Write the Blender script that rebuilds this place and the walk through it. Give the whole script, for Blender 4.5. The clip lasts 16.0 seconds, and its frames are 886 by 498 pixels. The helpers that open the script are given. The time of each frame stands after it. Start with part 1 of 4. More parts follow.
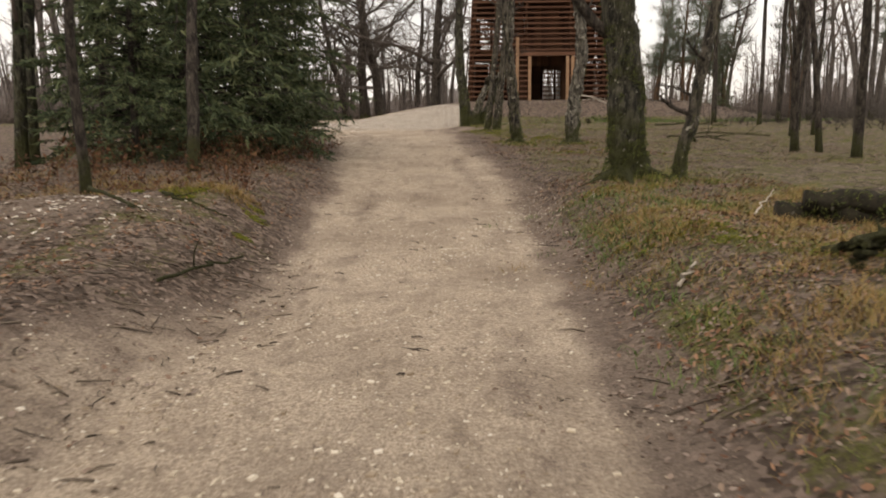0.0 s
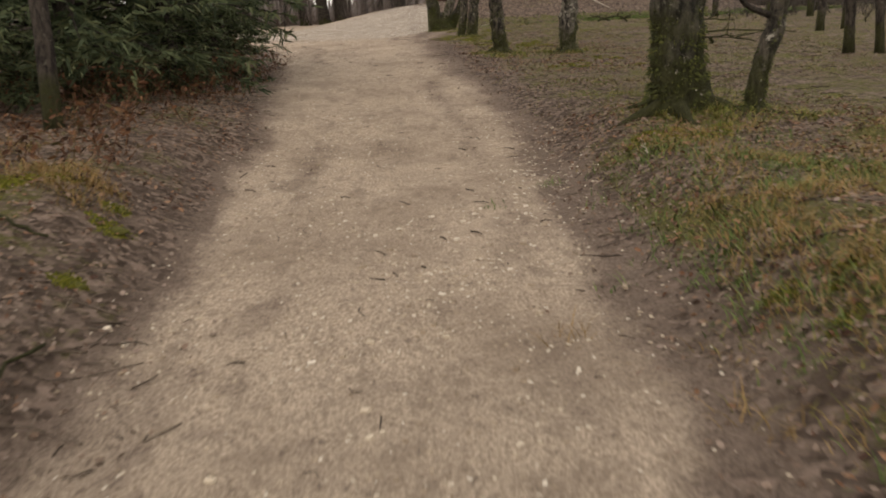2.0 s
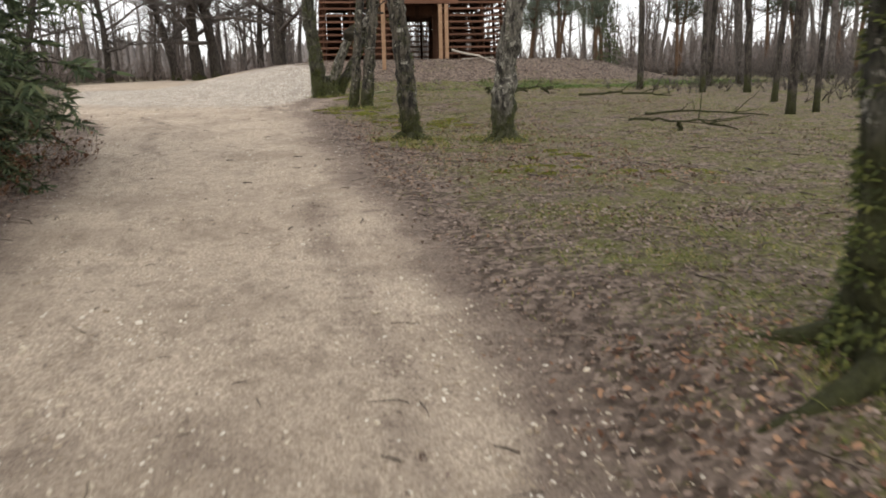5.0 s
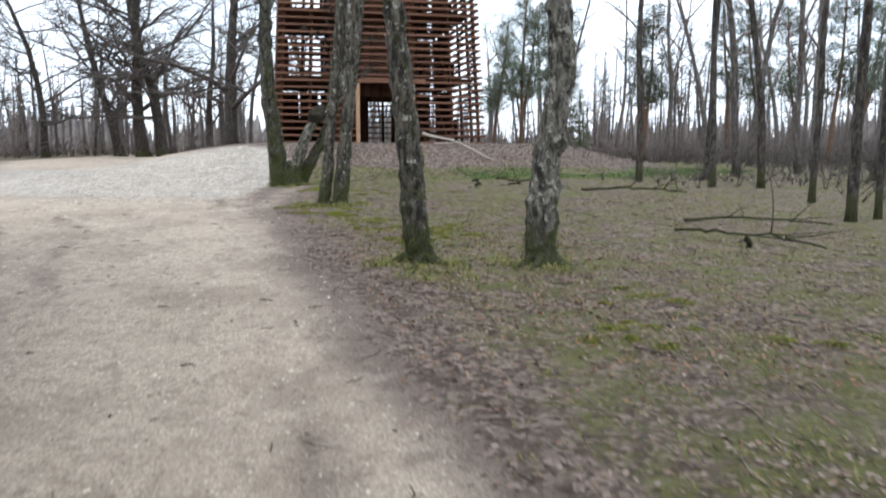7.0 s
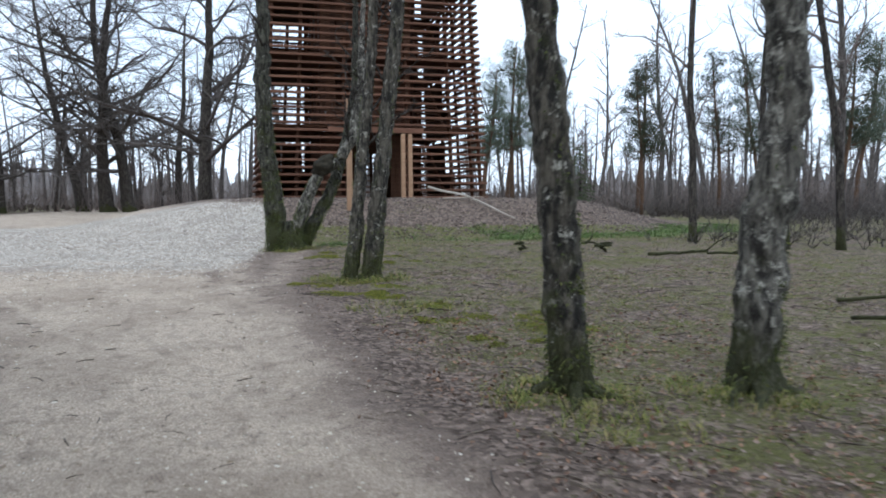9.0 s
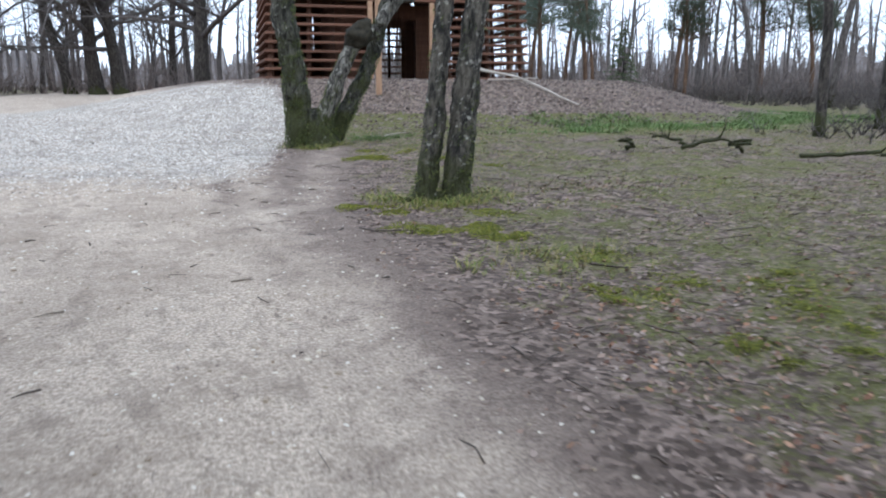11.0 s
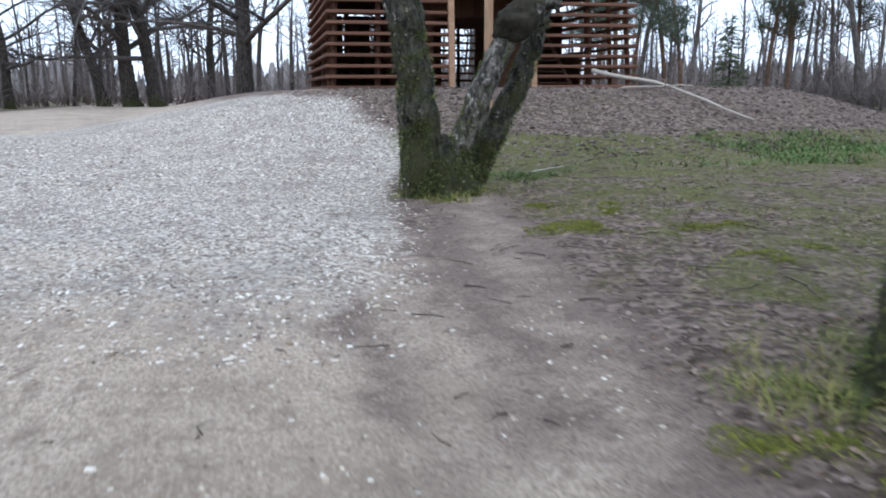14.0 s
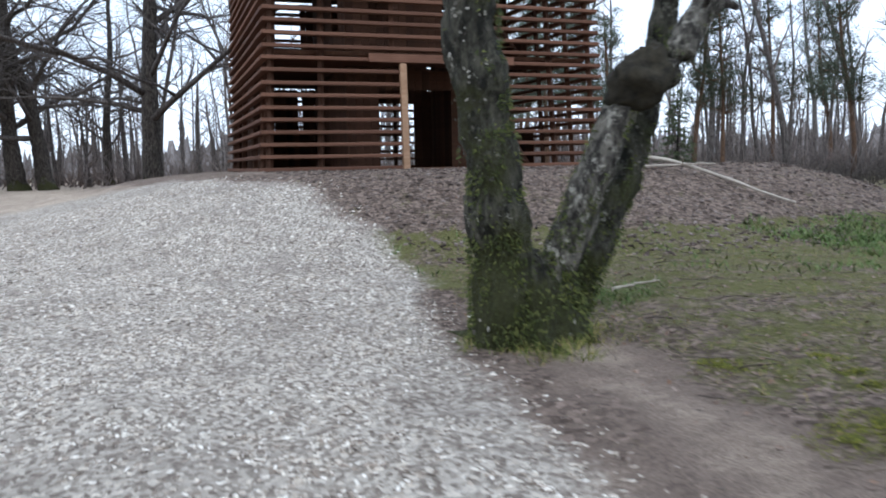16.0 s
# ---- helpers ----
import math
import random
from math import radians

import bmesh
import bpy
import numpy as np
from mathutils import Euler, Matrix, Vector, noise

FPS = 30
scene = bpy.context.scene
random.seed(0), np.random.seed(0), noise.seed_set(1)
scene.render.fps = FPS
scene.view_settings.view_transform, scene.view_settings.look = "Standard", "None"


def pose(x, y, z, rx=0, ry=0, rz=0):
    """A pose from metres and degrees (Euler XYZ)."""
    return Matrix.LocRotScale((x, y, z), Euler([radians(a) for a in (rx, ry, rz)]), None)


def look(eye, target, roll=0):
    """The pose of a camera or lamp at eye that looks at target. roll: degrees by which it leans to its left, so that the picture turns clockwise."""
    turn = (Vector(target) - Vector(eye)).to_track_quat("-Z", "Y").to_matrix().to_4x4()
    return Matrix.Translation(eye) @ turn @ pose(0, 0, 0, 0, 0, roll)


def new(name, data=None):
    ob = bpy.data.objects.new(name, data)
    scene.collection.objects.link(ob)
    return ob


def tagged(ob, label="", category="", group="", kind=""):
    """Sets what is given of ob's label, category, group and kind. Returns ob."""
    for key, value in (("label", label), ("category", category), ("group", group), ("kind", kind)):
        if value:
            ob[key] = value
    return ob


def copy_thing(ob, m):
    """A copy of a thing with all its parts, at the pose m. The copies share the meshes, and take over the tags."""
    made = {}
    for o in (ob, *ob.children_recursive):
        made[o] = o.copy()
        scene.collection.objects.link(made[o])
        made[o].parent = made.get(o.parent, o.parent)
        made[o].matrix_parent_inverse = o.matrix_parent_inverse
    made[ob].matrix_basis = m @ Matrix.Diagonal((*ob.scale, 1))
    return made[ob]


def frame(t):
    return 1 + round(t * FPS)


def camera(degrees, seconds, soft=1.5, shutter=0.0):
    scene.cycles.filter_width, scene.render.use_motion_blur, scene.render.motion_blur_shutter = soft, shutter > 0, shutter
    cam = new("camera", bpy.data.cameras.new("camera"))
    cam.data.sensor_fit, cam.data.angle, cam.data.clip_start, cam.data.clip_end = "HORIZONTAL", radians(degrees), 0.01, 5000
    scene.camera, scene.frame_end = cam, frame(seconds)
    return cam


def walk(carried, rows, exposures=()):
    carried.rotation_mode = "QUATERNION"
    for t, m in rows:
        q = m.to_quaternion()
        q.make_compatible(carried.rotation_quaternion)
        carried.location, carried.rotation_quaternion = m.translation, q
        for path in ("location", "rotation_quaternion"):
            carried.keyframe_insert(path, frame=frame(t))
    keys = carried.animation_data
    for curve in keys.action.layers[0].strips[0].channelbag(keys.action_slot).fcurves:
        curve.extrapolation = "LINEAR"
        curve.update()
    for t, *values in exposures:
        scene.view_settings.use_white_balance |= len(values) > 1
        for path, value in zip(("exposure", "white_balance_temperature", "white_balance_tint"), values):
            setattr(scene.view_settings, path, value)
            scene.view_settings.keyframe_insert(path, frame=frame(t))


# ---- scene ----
cam = camera(58.7, 16.0, 1.8, 0.5)
PATH = [
    (0, (0.681, -0.129, 0.901), (0.618, 1.842, 0.569), -0.4),
    (0.5, (0.67, 0.628, 0.89), (0.601, 2.585, 0.483), -1.2),
    (1, (0.617, 1.386, 0.94), (0.499, 3.324, 0.461), 0.5),
    (1.5, (0.544, 2.112, 0.982), (0.492, 4.024, 0.399), 0.4),
    (2, (0.547, 2.936, 1.035), (0.546, 4.853, 0.466), -2.6),
    (2.5, (0.487, 3.679, 1.035), (0.565, 5.592, 0.458), 0.5),
    (3, (0.549, 4.465, 1.036), (0.721, 6.38, 0.487), -1.4),
    (3.5, (0.527, 5.213, 1.07), (0.662, 7.129, 0.513), -1.0),
    (4, (0.507, 6.032, 1.135), (0.763, 7.959, 0.668), 0.5),
    (4.5, (0.565, 6.852, 1.182), (0.842, 8.782, 0.738), -0.4),
    (7, (0.314, 10.853, 1.471), (0.746, 12.789, 1.215), 0.2),
    (7.5, (0.1, 11.616, 1.535), (0.575, 13.557, 1.444), 0.7),
    (8, (-0.026, 12.462, 1.571), (0.435, 14.405, 1.461), 0.4),
    (8.5, (-0.17, 13.294, 1.56), (0.336, 15.226, 1.455), 0.3),
    (11, (-0.457, 17.874, 1.509), (0.049, 19.765, 1.098), 0.3),
    (11.5, (-0.449, 18.711, 1.563), (-0.133, 20.628, 1.091), -0.2),
    (12, (-0.574, 19.499, 1.562), (-0.146, 21.404, 1.127), 1.2),
    (12.5, (-0.684, 20.309, 1.527), (-0.272, 22.23, 1.152), 0.8),
    (13, (-0.823, 21.1, 1.543), (-0.454, 23.037, 1.204), 0.5),
    (13.5, (-0.917, 21.84, 1.537), (-0.44, 23.754, 1.207), 0.4),
    (14, (-0.964, 22.727, 1.568), (-0.536, 24.64, 1.174), -0.3),
    (14.5, (-1.123, 23.485, 1.648), (-0.623, 25.381, 1.251), -0.7),
    (15, (-1.215, 24.381, 1.682), (-0.653, 26.273, 1.36), -1.2),
    (15.5, (-1.383, 25.137, 1.714), (-0.741, 27.014, 1.462), -1.2),
    (16, (-1.531, 25.914, 1.706), (-0.86, 27.786, 1.493), -1.1),
]
walk(cam, [(t, look(eye, target, roll)) for t, eye, target, roll in PATH],
     [(0, -0.03, 7950, 14), (1.5, -0.19, 8000, 15), (2.5, -0.19, 8000, 15), (3.6, -0.09, 7800, 15), (4.5, 0.17, 7300, 12), (7, 0.65, 5950, 7), (7.5, 0.43, 5800, 6), (8.2, 0.19, 5650, 6), (9, 0.25, 5600, 6), (11, 0.61, 5450, 8), (12, 0.45, 5400, 8), (12.5, 0.50, 5400, 8), (13, 0.41, 5400, 8), (14.5, 0.43, 5400, 8), (16, 0.33, 5600, 8)])


# ---- light ----
world = bpy.data.worlds.new("overcast_sky")
scene.world = world
world.use_nodes = True
wn, wl = world.node_tree.nodes, world.node_tree.links
wn.clear()
sky = wn.new("ShaderNodeTexSky")
sky.sky_type, sky.sun_disc = "NISHITA", False
sky.sun_elevation, sky.sun_rotation = radians(38), radians(200)
cloud = wn.new("ShaderNodeTexNoise")
cloud.inputs["Scale"].default_value, cloud.inputs["Detail"].default_value = 3.0, 5.0
ramp = wn.new("ShaderNodeMapRange")
ramp.inputs["From Min"].default_value, ramp.inputs["From Max"].default_value = 0.3, 0.6
ramp.inputs["To Min"].default_value, ramp.inputs["To Max"].default_value = 0.72, 0.97
mixw = wn.new("ShaderNodeMix")
mixw.data_type = "RGBA"
mixw.inputs["B"].default_value = (8.8, 9.2, 9.9, 1)
back = wn.new("ShaderNodeBackground")
back.inputs["Strength"].default_value = 0.13
out = wn.new("ShaderNodeOutputWorld")
coord = wn.new("ShaderNodeTexCoord")
wl.new(coord.outputs["Generated"], cloud.inputs["Vector"])
wl.new(cloud.outputs["Fac"], ramp.inputs["Value"])
wl.new(ramp.outputs["Result"], mixw.inputs["Factor"])
wl.new(sky.outputs["Color"], mixw.inputs["A"])
wl.new(mixw.outputs["Result"], back.inputs["Color"])
wl.new(back.outputs["Background"], out.inputs["Surface"])
sun_data = bpy.data.lights.new("sun", "SUN")
sun_data.energy, sun_data.angle, sun_data.color = 0.8, radians(25), (1, 0.97, 0.92)
sun = new("sun", sun_data)
sun.matrix_world = look((0, 0, 30), (8, 22, 0))


# ---- materials ----
class Nodes:
    """A small helper that wires one principled material."""

    def __init__(self, name, rough=0.85):
        self.m = bpy.data.materials.new(name)
        self.m.use_nodes = True
        self.t = self.m.node_tree
        self.bsdf = self.t.nodes["Principled BSDF"]
        self.bsdf.inputs["Roughness"].default_value = rough
        self.bsdf.inputs["Specular IOR Level"].default_value = 0.25
        self.co = self.add("ShaderNodeTexCoord").outputs["Object"]

    def add(self, kind, **sets):
        n = self.t.nodes.new(kind)
        for k, v in sets.items():
            n.inputs[k.replace("_", " ")].default_value = v
        return n

    def link(self, a, b):
        self.t.links.new(a, b)

    def noise(self, scale, detail=4.0, stretch=None, rough=0.6):
        n = self.add("ShaderNodeTexNoise", Scale=scale, Detail=detail, Roughness=rough)
        src = self.co
        if stretch:
            mp = self.add("ShaderNodeMapping")
            mp.inputs["Scale"].default_value = stretch
            self.link(src, mp.inputs["Vector"])
            src = mp.outputs["Vector"]
        self.link(src, n.inputs["Vector"])
        return n.outputs["Fac"]

    def range(self, value, a, b, lo=0.0, hi=1.0):
        n = self.add("ShaderNodeMapRange", From_Min=a, From_Max=b, To_Min=lo, To_Max=hi)
        self.link(value, n.inputs["Value"])
        return n.outputs["Result"]

    def mix(self, fac, a, b):
        n = self.t.nodes.new("ShaderNodeMix")
        n.data_type = "RGBA"
        for socket, v in (("Factor", fac), ("A", a), ("B", b)):
            if isinstance(v, (tuple, float, int)):
                n.inputs[socket].default_value = (*v, 1) if isinstance(v, tuple) else v
            else:
                self.link(v, n.inputs[socket])
        return n.outputs["Result"]

    def math(self, op, a, b):
        n = self.t.nodes.new("ShaderNodeMath")
        n.operation = op
        for i, v in enumerate((a, b)):
            if isinstance(v, (float, int)):
                n.inputs[i].default_value = v
            else:
                self.link(v, n.inputs[i])
        return n.outputs[0]

    def bump(self, value, strength=0.5, distance=0.02):
        n = self.add("ShaderNodeBump", Strength=strength, Distance=distance)
        self.link(value, n.inputs["Height"])
        self.link(n.outputs["Normal"], self.bsdf.inputs["Normal"])

    def done(self, colour):
        self.link(colour, self.bsdf.inputs["Base Color"])
        return self.m


def bark(name, dark, light, moss=0.0, birch=0.0):
    n = Nodes(name, 0.9)
    ridges = n.noise(15, 6, (1, 1, 0.3), 0.7)
    c = n.mix(n.range(ridges, 0.42, 0.6), dark, light)
    lichen = n.noise(19, 3, (1, 1, 0.8))
    c = n.mix(n.range(lichen, 0.62, 0.68, 0, 0.35), c, (0.28, 0.27, 0.21))
    if birch:
        white = n.noise(10, 6, (1, 1, 0.9), 0.78)
        c = n.mix(n.range(white, 0.62 - 0.14 * birch, 0.68 - 0.1 * birch), c, (0.46, 0.43, 0.36))
    if moss:
        z = n.add("ShaderNodeSeparateXYZ")
        n.link(n.co, z.inputs[0])
        low = n.math("ADD", n.range(z.outputs["Z"], 0.0, 3.2, 0.14, 0.0), n.range(z.outputs["Z"], 0.1, 0.8, 0.32, 0.0))
        green = n.math("ADD", n.noise(2.6, 5), low)
        c = n.mix(n.range(green, 0.74 - 0.16 * moss, 0.9 - 0.16 * moss, 0, 0.85), c, n.mix(n.noise(30, 3), (0.022, 0.025, 0.009), (0.075, 0.078, 0.022)))
    cracks = n.noise(34, 5, (1, 1, 0.35), 0.75)
    c = n.mix(n.range(cracks, 0.36, 0.47, 0.55, 0.0), c, tuple(v * 0.5 for v in dark))
    n.bump(n.math("ADD", ridges, n.math("MULTIPLY", cracks, 0.6)), 1.0, 0.06)
    return n.done(c)


def simple(name, a, b, scale=8.0, rough=0.85, stretch=None, bump=0.3, per_object=0.0):
    n = Nodes(name, rough)
    f = n.noise(scale, 5, stretch)
    c = n.mix(n.range(f, 0.3, 0.7), a, b)
    big = n.noise(scale * 0.12, 2)
    c = n.mix(n.range(big, 0.35, 0.7, 0.0, 0.45), c, tuple(v * 0.55 for v in a))
    if per_object:
        info = n.add("ShaderNodeObjectInfo")
        c = n.mix(n.range(info.outputs["Random"], 0, 1, 0, per_object), c, tuple(v * 0.5 for v in a))
    n.bump(f, bump, 0.01)
    return n.done(c)


def flakes(name, colours, rough=0.75):
    """Many small loose pieces, each of its own colour."""
    n = Nodes(name, rough)
    g = n.add("ShaderNodeNewGeometry")
    r = n.t.nodes.new("ShaderNodeValToRGB")
    r.color_ramp.interpolation = "LINEAR"
    while len(r.color_ramp.elements) < len(colours):
        r.color_ramp.elements.new(0.5)
    for i, c in enumerate(colours):
        r.color_ramp.elements[i].position = i / (len(colours) - 1)
        r.color_ramp.elements[i].color = (*c, 1)
    n.link(g.outputs["Random Per Island"], r.inputs["Fac"])
    return n.done(r.outputs["Color"])


def ground_material():
    n = Nodes("forest_ground", 0.95)
    at = n.add("ShaderNodeAttribute")
    at.attribute_name = "cover"
    sep = n.add("ShaderNodeSeparateColor")
    n.link(at.outputs["Color"], sep.inputs["Color"])
    fine, mid, big = n.noise(60, 6, None, 0.75), n.noise(7, 5, None, 0.7), n.noise(0.9, 4)
    leaf = n.add("ShaderNodeTexVoronoi", Scale=26.0)
    n.link(n.co, leaf.inputs["Vector"])
    hue = n.add("ShaderNodeSeparateColor")
    n.link(leaf.outputs["Color"], hue.inputs["Color"])
    litter = n.mix(hue.outputs["Red"], (0.055, 0.038, 0.028), (0.3, 0.225, 0.18))
    litter = n.mix(n.range(mid, 0.45, 0.62, 0, 0.75), litter, (0.06, 0.042, 0.03))
    moss = n.mix(n.range(fine, 0.3, 0.7), (0.035, 0.04, 0.01), (0.19, 0.185, 0.05))
    c = n.mix(n.range(n.math("ADD", n.math("MULTIPLY", sep.outputs["Blue"], 0.3), n.math("ADD", n.math("MULTIPLY", n.noise(22, 4, None, 0.7), 0.6), n.math("ADD", n.math("MULTIPLY", n.noise(2.6, 3), 0.6), n.math("MULTIPLY", big, 0.3)))), 0.85, 1.0, 0, 0.85), litter, moss)
    soil = n.mix(n.range(fine, 0.35, 0.65), (0.1, 0.074, 0.057), (0.3, 0.23, 0.182))
    sand = n.mix(n.range(fine, 0.38, 0.62), (0.29, 0.225, 0.165), (0.72, 0.595, 0.465))
    sand = n.mix(n.range(big, 0.42, 0.68, 0.0, 0.55), sand, (0.25, 0.19, 0.14))
    sand = n.mix(n.range(mid, 0.5, 0.62, 0, 0.38), sand, (0.21, 0.16, 0.12))
    scuff = n.noise(3.2, 6, (1.6, 0.55, 1), 0.72)
    sand = n.mix(n.range(scuff, 0.55, 0.63, 0, 0.45), sand, (0.22, 0.17, 0.13))
    sand = n.mix(n.range(n.noise(19, 3, (1, 0.5, 1), 0.6), 0.64, 0.7, 0, 0.6), sand, (0.15, 0.115, 0.09))
    edge = n.math("ADD", sep.outputs["Red"], n.math("ADD", n.range(mid, 0.2, 0.8, -0.3, 0.3), n.range(n.noise(2.2, 3), 0.25, 0.75, -0.2, 0.2)))
    c = n.mix(n.range(edge, 0.16, 0.4), c, soil)
    c = n.mix(n.range(edge, 0.45, 0.9), c, sand)
    speck = n.add("ShaderNodeTexVoronoi", Scale=38.0)
    n.link(n.co, speck.inputs["Vector"])
    cell = n.add("ShaderNodeSeparateColor")
    n.link(speck.outputs["Color"], cell.inputs["Color"])
    chips = n.mix(n.range(cell.outputs["Green"], 0.1, 1.0), (0.2, 0.165, 0.135), (0.74, 0.67, 0.57))
    chips = n.mix(n.range(big, 0.45, 0.65, 0, 0.4), chips, (0.2, 0.165, 0.14))
    cedge = n.math("ADD", sep.outputs["Green"], n.range(n.math("ADD", n.math("MULTIPLY", mid, 0.5), n.math("MULTIPLY", big, 0.5)), 0.25, 0.75, -0.55, 0.55))
    c = n.mix(n.range(cedge, 0.35, 0.75, 0, 0.9), c, chips)
    n.bump(n.math("ADD", n.math("MULTIPLY", fine, 0.5), n.math("ADD", mid, n.math("MULTIPLY", leaf.outputs["Distance"], 0.4))), 0.9, 0.045)
    return n.done(c)


GROUND = ground_material()
BARK_MOSSY = bark("mossy_bark", (0.016, 0.015, 0.011), (0.105, 0.098, 0.072), 1.0, 0.1)
BARK_BIRCH = bark("birch_bark", (0.022, 0.02, 0.017), (0.15, 0.13, 0.1), 0.55, 0.34)
BARK_PALE = bark("pale_birch_bark", (0.03, 0.026, 0.022), (0.22, 0.2, 0.165), 0.45, 0.6)
BARK_DARK = bark("dark_bark", (0.022, 0.018, 0.015), (0.1, 0.083, 0.068), 0.35)
# far bark and twigs: albedo raised to paint in the haze of the wood
BARK_FAR = bark("hazy_grey_brown_bark", (0.06, 0.051, 0.045), (0.19, 0.163, 0.146), 0.15)
TWIG = simple("hazy_bare_twigs", (0.13, 0.105, 0.092), (0.25, 0.2, 0.178), 3)
# distance haze is put into this base colour, so it is palest
WOOD_EDGE = simple("hazy_far_bare_wood", (0.17, 0.15, 0.14), (0.33, 0.3, 0.285), 0.9, 1.0, (1, 1, 0.12), 0.2)
ROTTEN = simple("rotten_dark_wood", (0.014, 0.012, 0.009), (0.055, 0.047, 0.03), 14, 0.95, None, 0.9)
PINE_BARK = simple("pine_bark", (0.07, 0.045, 0.03), (0.2, 0.12, 0.075), 12, 0.9, (1, 1, 0.3))
NEEDLE = flakes("green_needles", [(0.03, 0.045, 0.024), (0.065, 0.09, 0.045), (0.105, 0.135, 0.065), (0.16, 0.175, 0.085)])
NEEDLE_PINE = flakes("pine_needles", [(0.045, 0.06, 0.04), (0.085, 0.105, 0.07), (0.13, 0.145, 0.1)])
GRASS = flakes("grass_blades", [(0.055, 0.08, 0.014), (0.13, 0.155, 0.028), (0.22, 0.215, 0.055), (0.34, 0.26, 0.11)])
GREEN = flakes("fresh_grass", [(0.045, 0.08, 0.018), (0.095, 0.15, 0.036), (0.17, 0.21, 0.075)])
STRAW = flakes("dry_grass", [(0.13, 0.085, 0.03), (0.27, 0.165, 0.06), (0.38, 0.25, 0.105), (0.11, 0.13, 0.025)])
LEAVES = flakes("dead_leaves", [(0.06, 0.04, 0.028), (0.14, 0.09, 0.06), (0.21, 0.15, 0.115), (0.28, 0.22, 0.18), (0.19, 0.1, 0.055)], 0.6)
BRACKEN = flakes("dead_bracken_fronds", [(0.035, 0.018, 0.011), (0.1, 0.046, 0.024), (0.18, 0.085, 0.042), (0.06, 0.055, 0.02)])
CHIPS = flakes("wood_chips", [(0.09, 0.07, 0.054), (0.24, 0.19, 0.15), (0.46, 0.39, 0.315), (0.68, 0.61, 0.51), (0.88, 0.83, 0.745)], 0.6)
STONES = flakes("pale_pebbles", [(0.25, 0.19, 0.13), (0.42, 0.34, 0.25), (0.6, 0.52, 0.4), (0.72, 0.66, 0.56)], 0.6)
TRUNK_MOSS = flakes("trunk_moss", [(0.018, 0.023, 0.006), (0.04, 0.05, 0.011), (0.07, 0.082, 0.018), (0.12, 0.125, 0.03)])
BARK_SCALE = flakes("bark_scales", [(0.03, 0.026, 0.02), (0.09, 0.08, 0.064), (0.2, 0.185, 0.15), (0.4, 0.38, 0.32)])
RED_LEAVES = flakes("red_brown_leaves", [(0.045, 0.022, 0.014), (0.11, 0.052, 0.03), (0.2, 0.1, 0.055), (0.3, 0.17, 0.1), (0.26, 0.19, 0.14)], 0.6)
MULCH = flakes("dark_mulch", [(0.04, 0.029, 0.023), (0.09, 0.066, 0.054), (0.16, 0.125, 0.105), (0.25, 0.205, 0.175)])
STICKS = flakes("dead_sticks", [(0.045, 0.034, 0.026), (0.11, 0.085, 0.065), (0.2, 0.16, 0.12)])
MOSS = flakes("green_moss", [(0.06, 0.07, 0.01), (0.16, 0.17, 0.022), (0.28, 0.27, 0.04)])
MOSS_SOLID = simple("moss_bed", (0.05, 0.05, 0.012), (0.12, 0.12, 0.028), 26, 0.95, None, 0.9)
SLAT = simple("weathered_red_brown_timber", (0.13, 0.058, 0.034), (0.25, 0.125, 0.078), 6, 0.75, (0.4, 6, 6), 0.3, 0.6)
CORE = simple("dark_brown_boards", (0.085, 0.04, 0.022), (0.17, 0.08, 0.045), 5, 0.8, (5, 5, 0.5), 0.3, 0.7)
FRESH = simple("fresh_orange_timber", (0.3, 0.175, 0.1), (0.43, 0.27, 0.165), 6, 0.7, (6, 6, 0.5), 0.2)
PALE = simple("peeled_pale_wood", (0.34, 0.29, 0.23), (0.56, 0.5, 0.42), 9, 0.7, (3, 3, 3), 0.2)


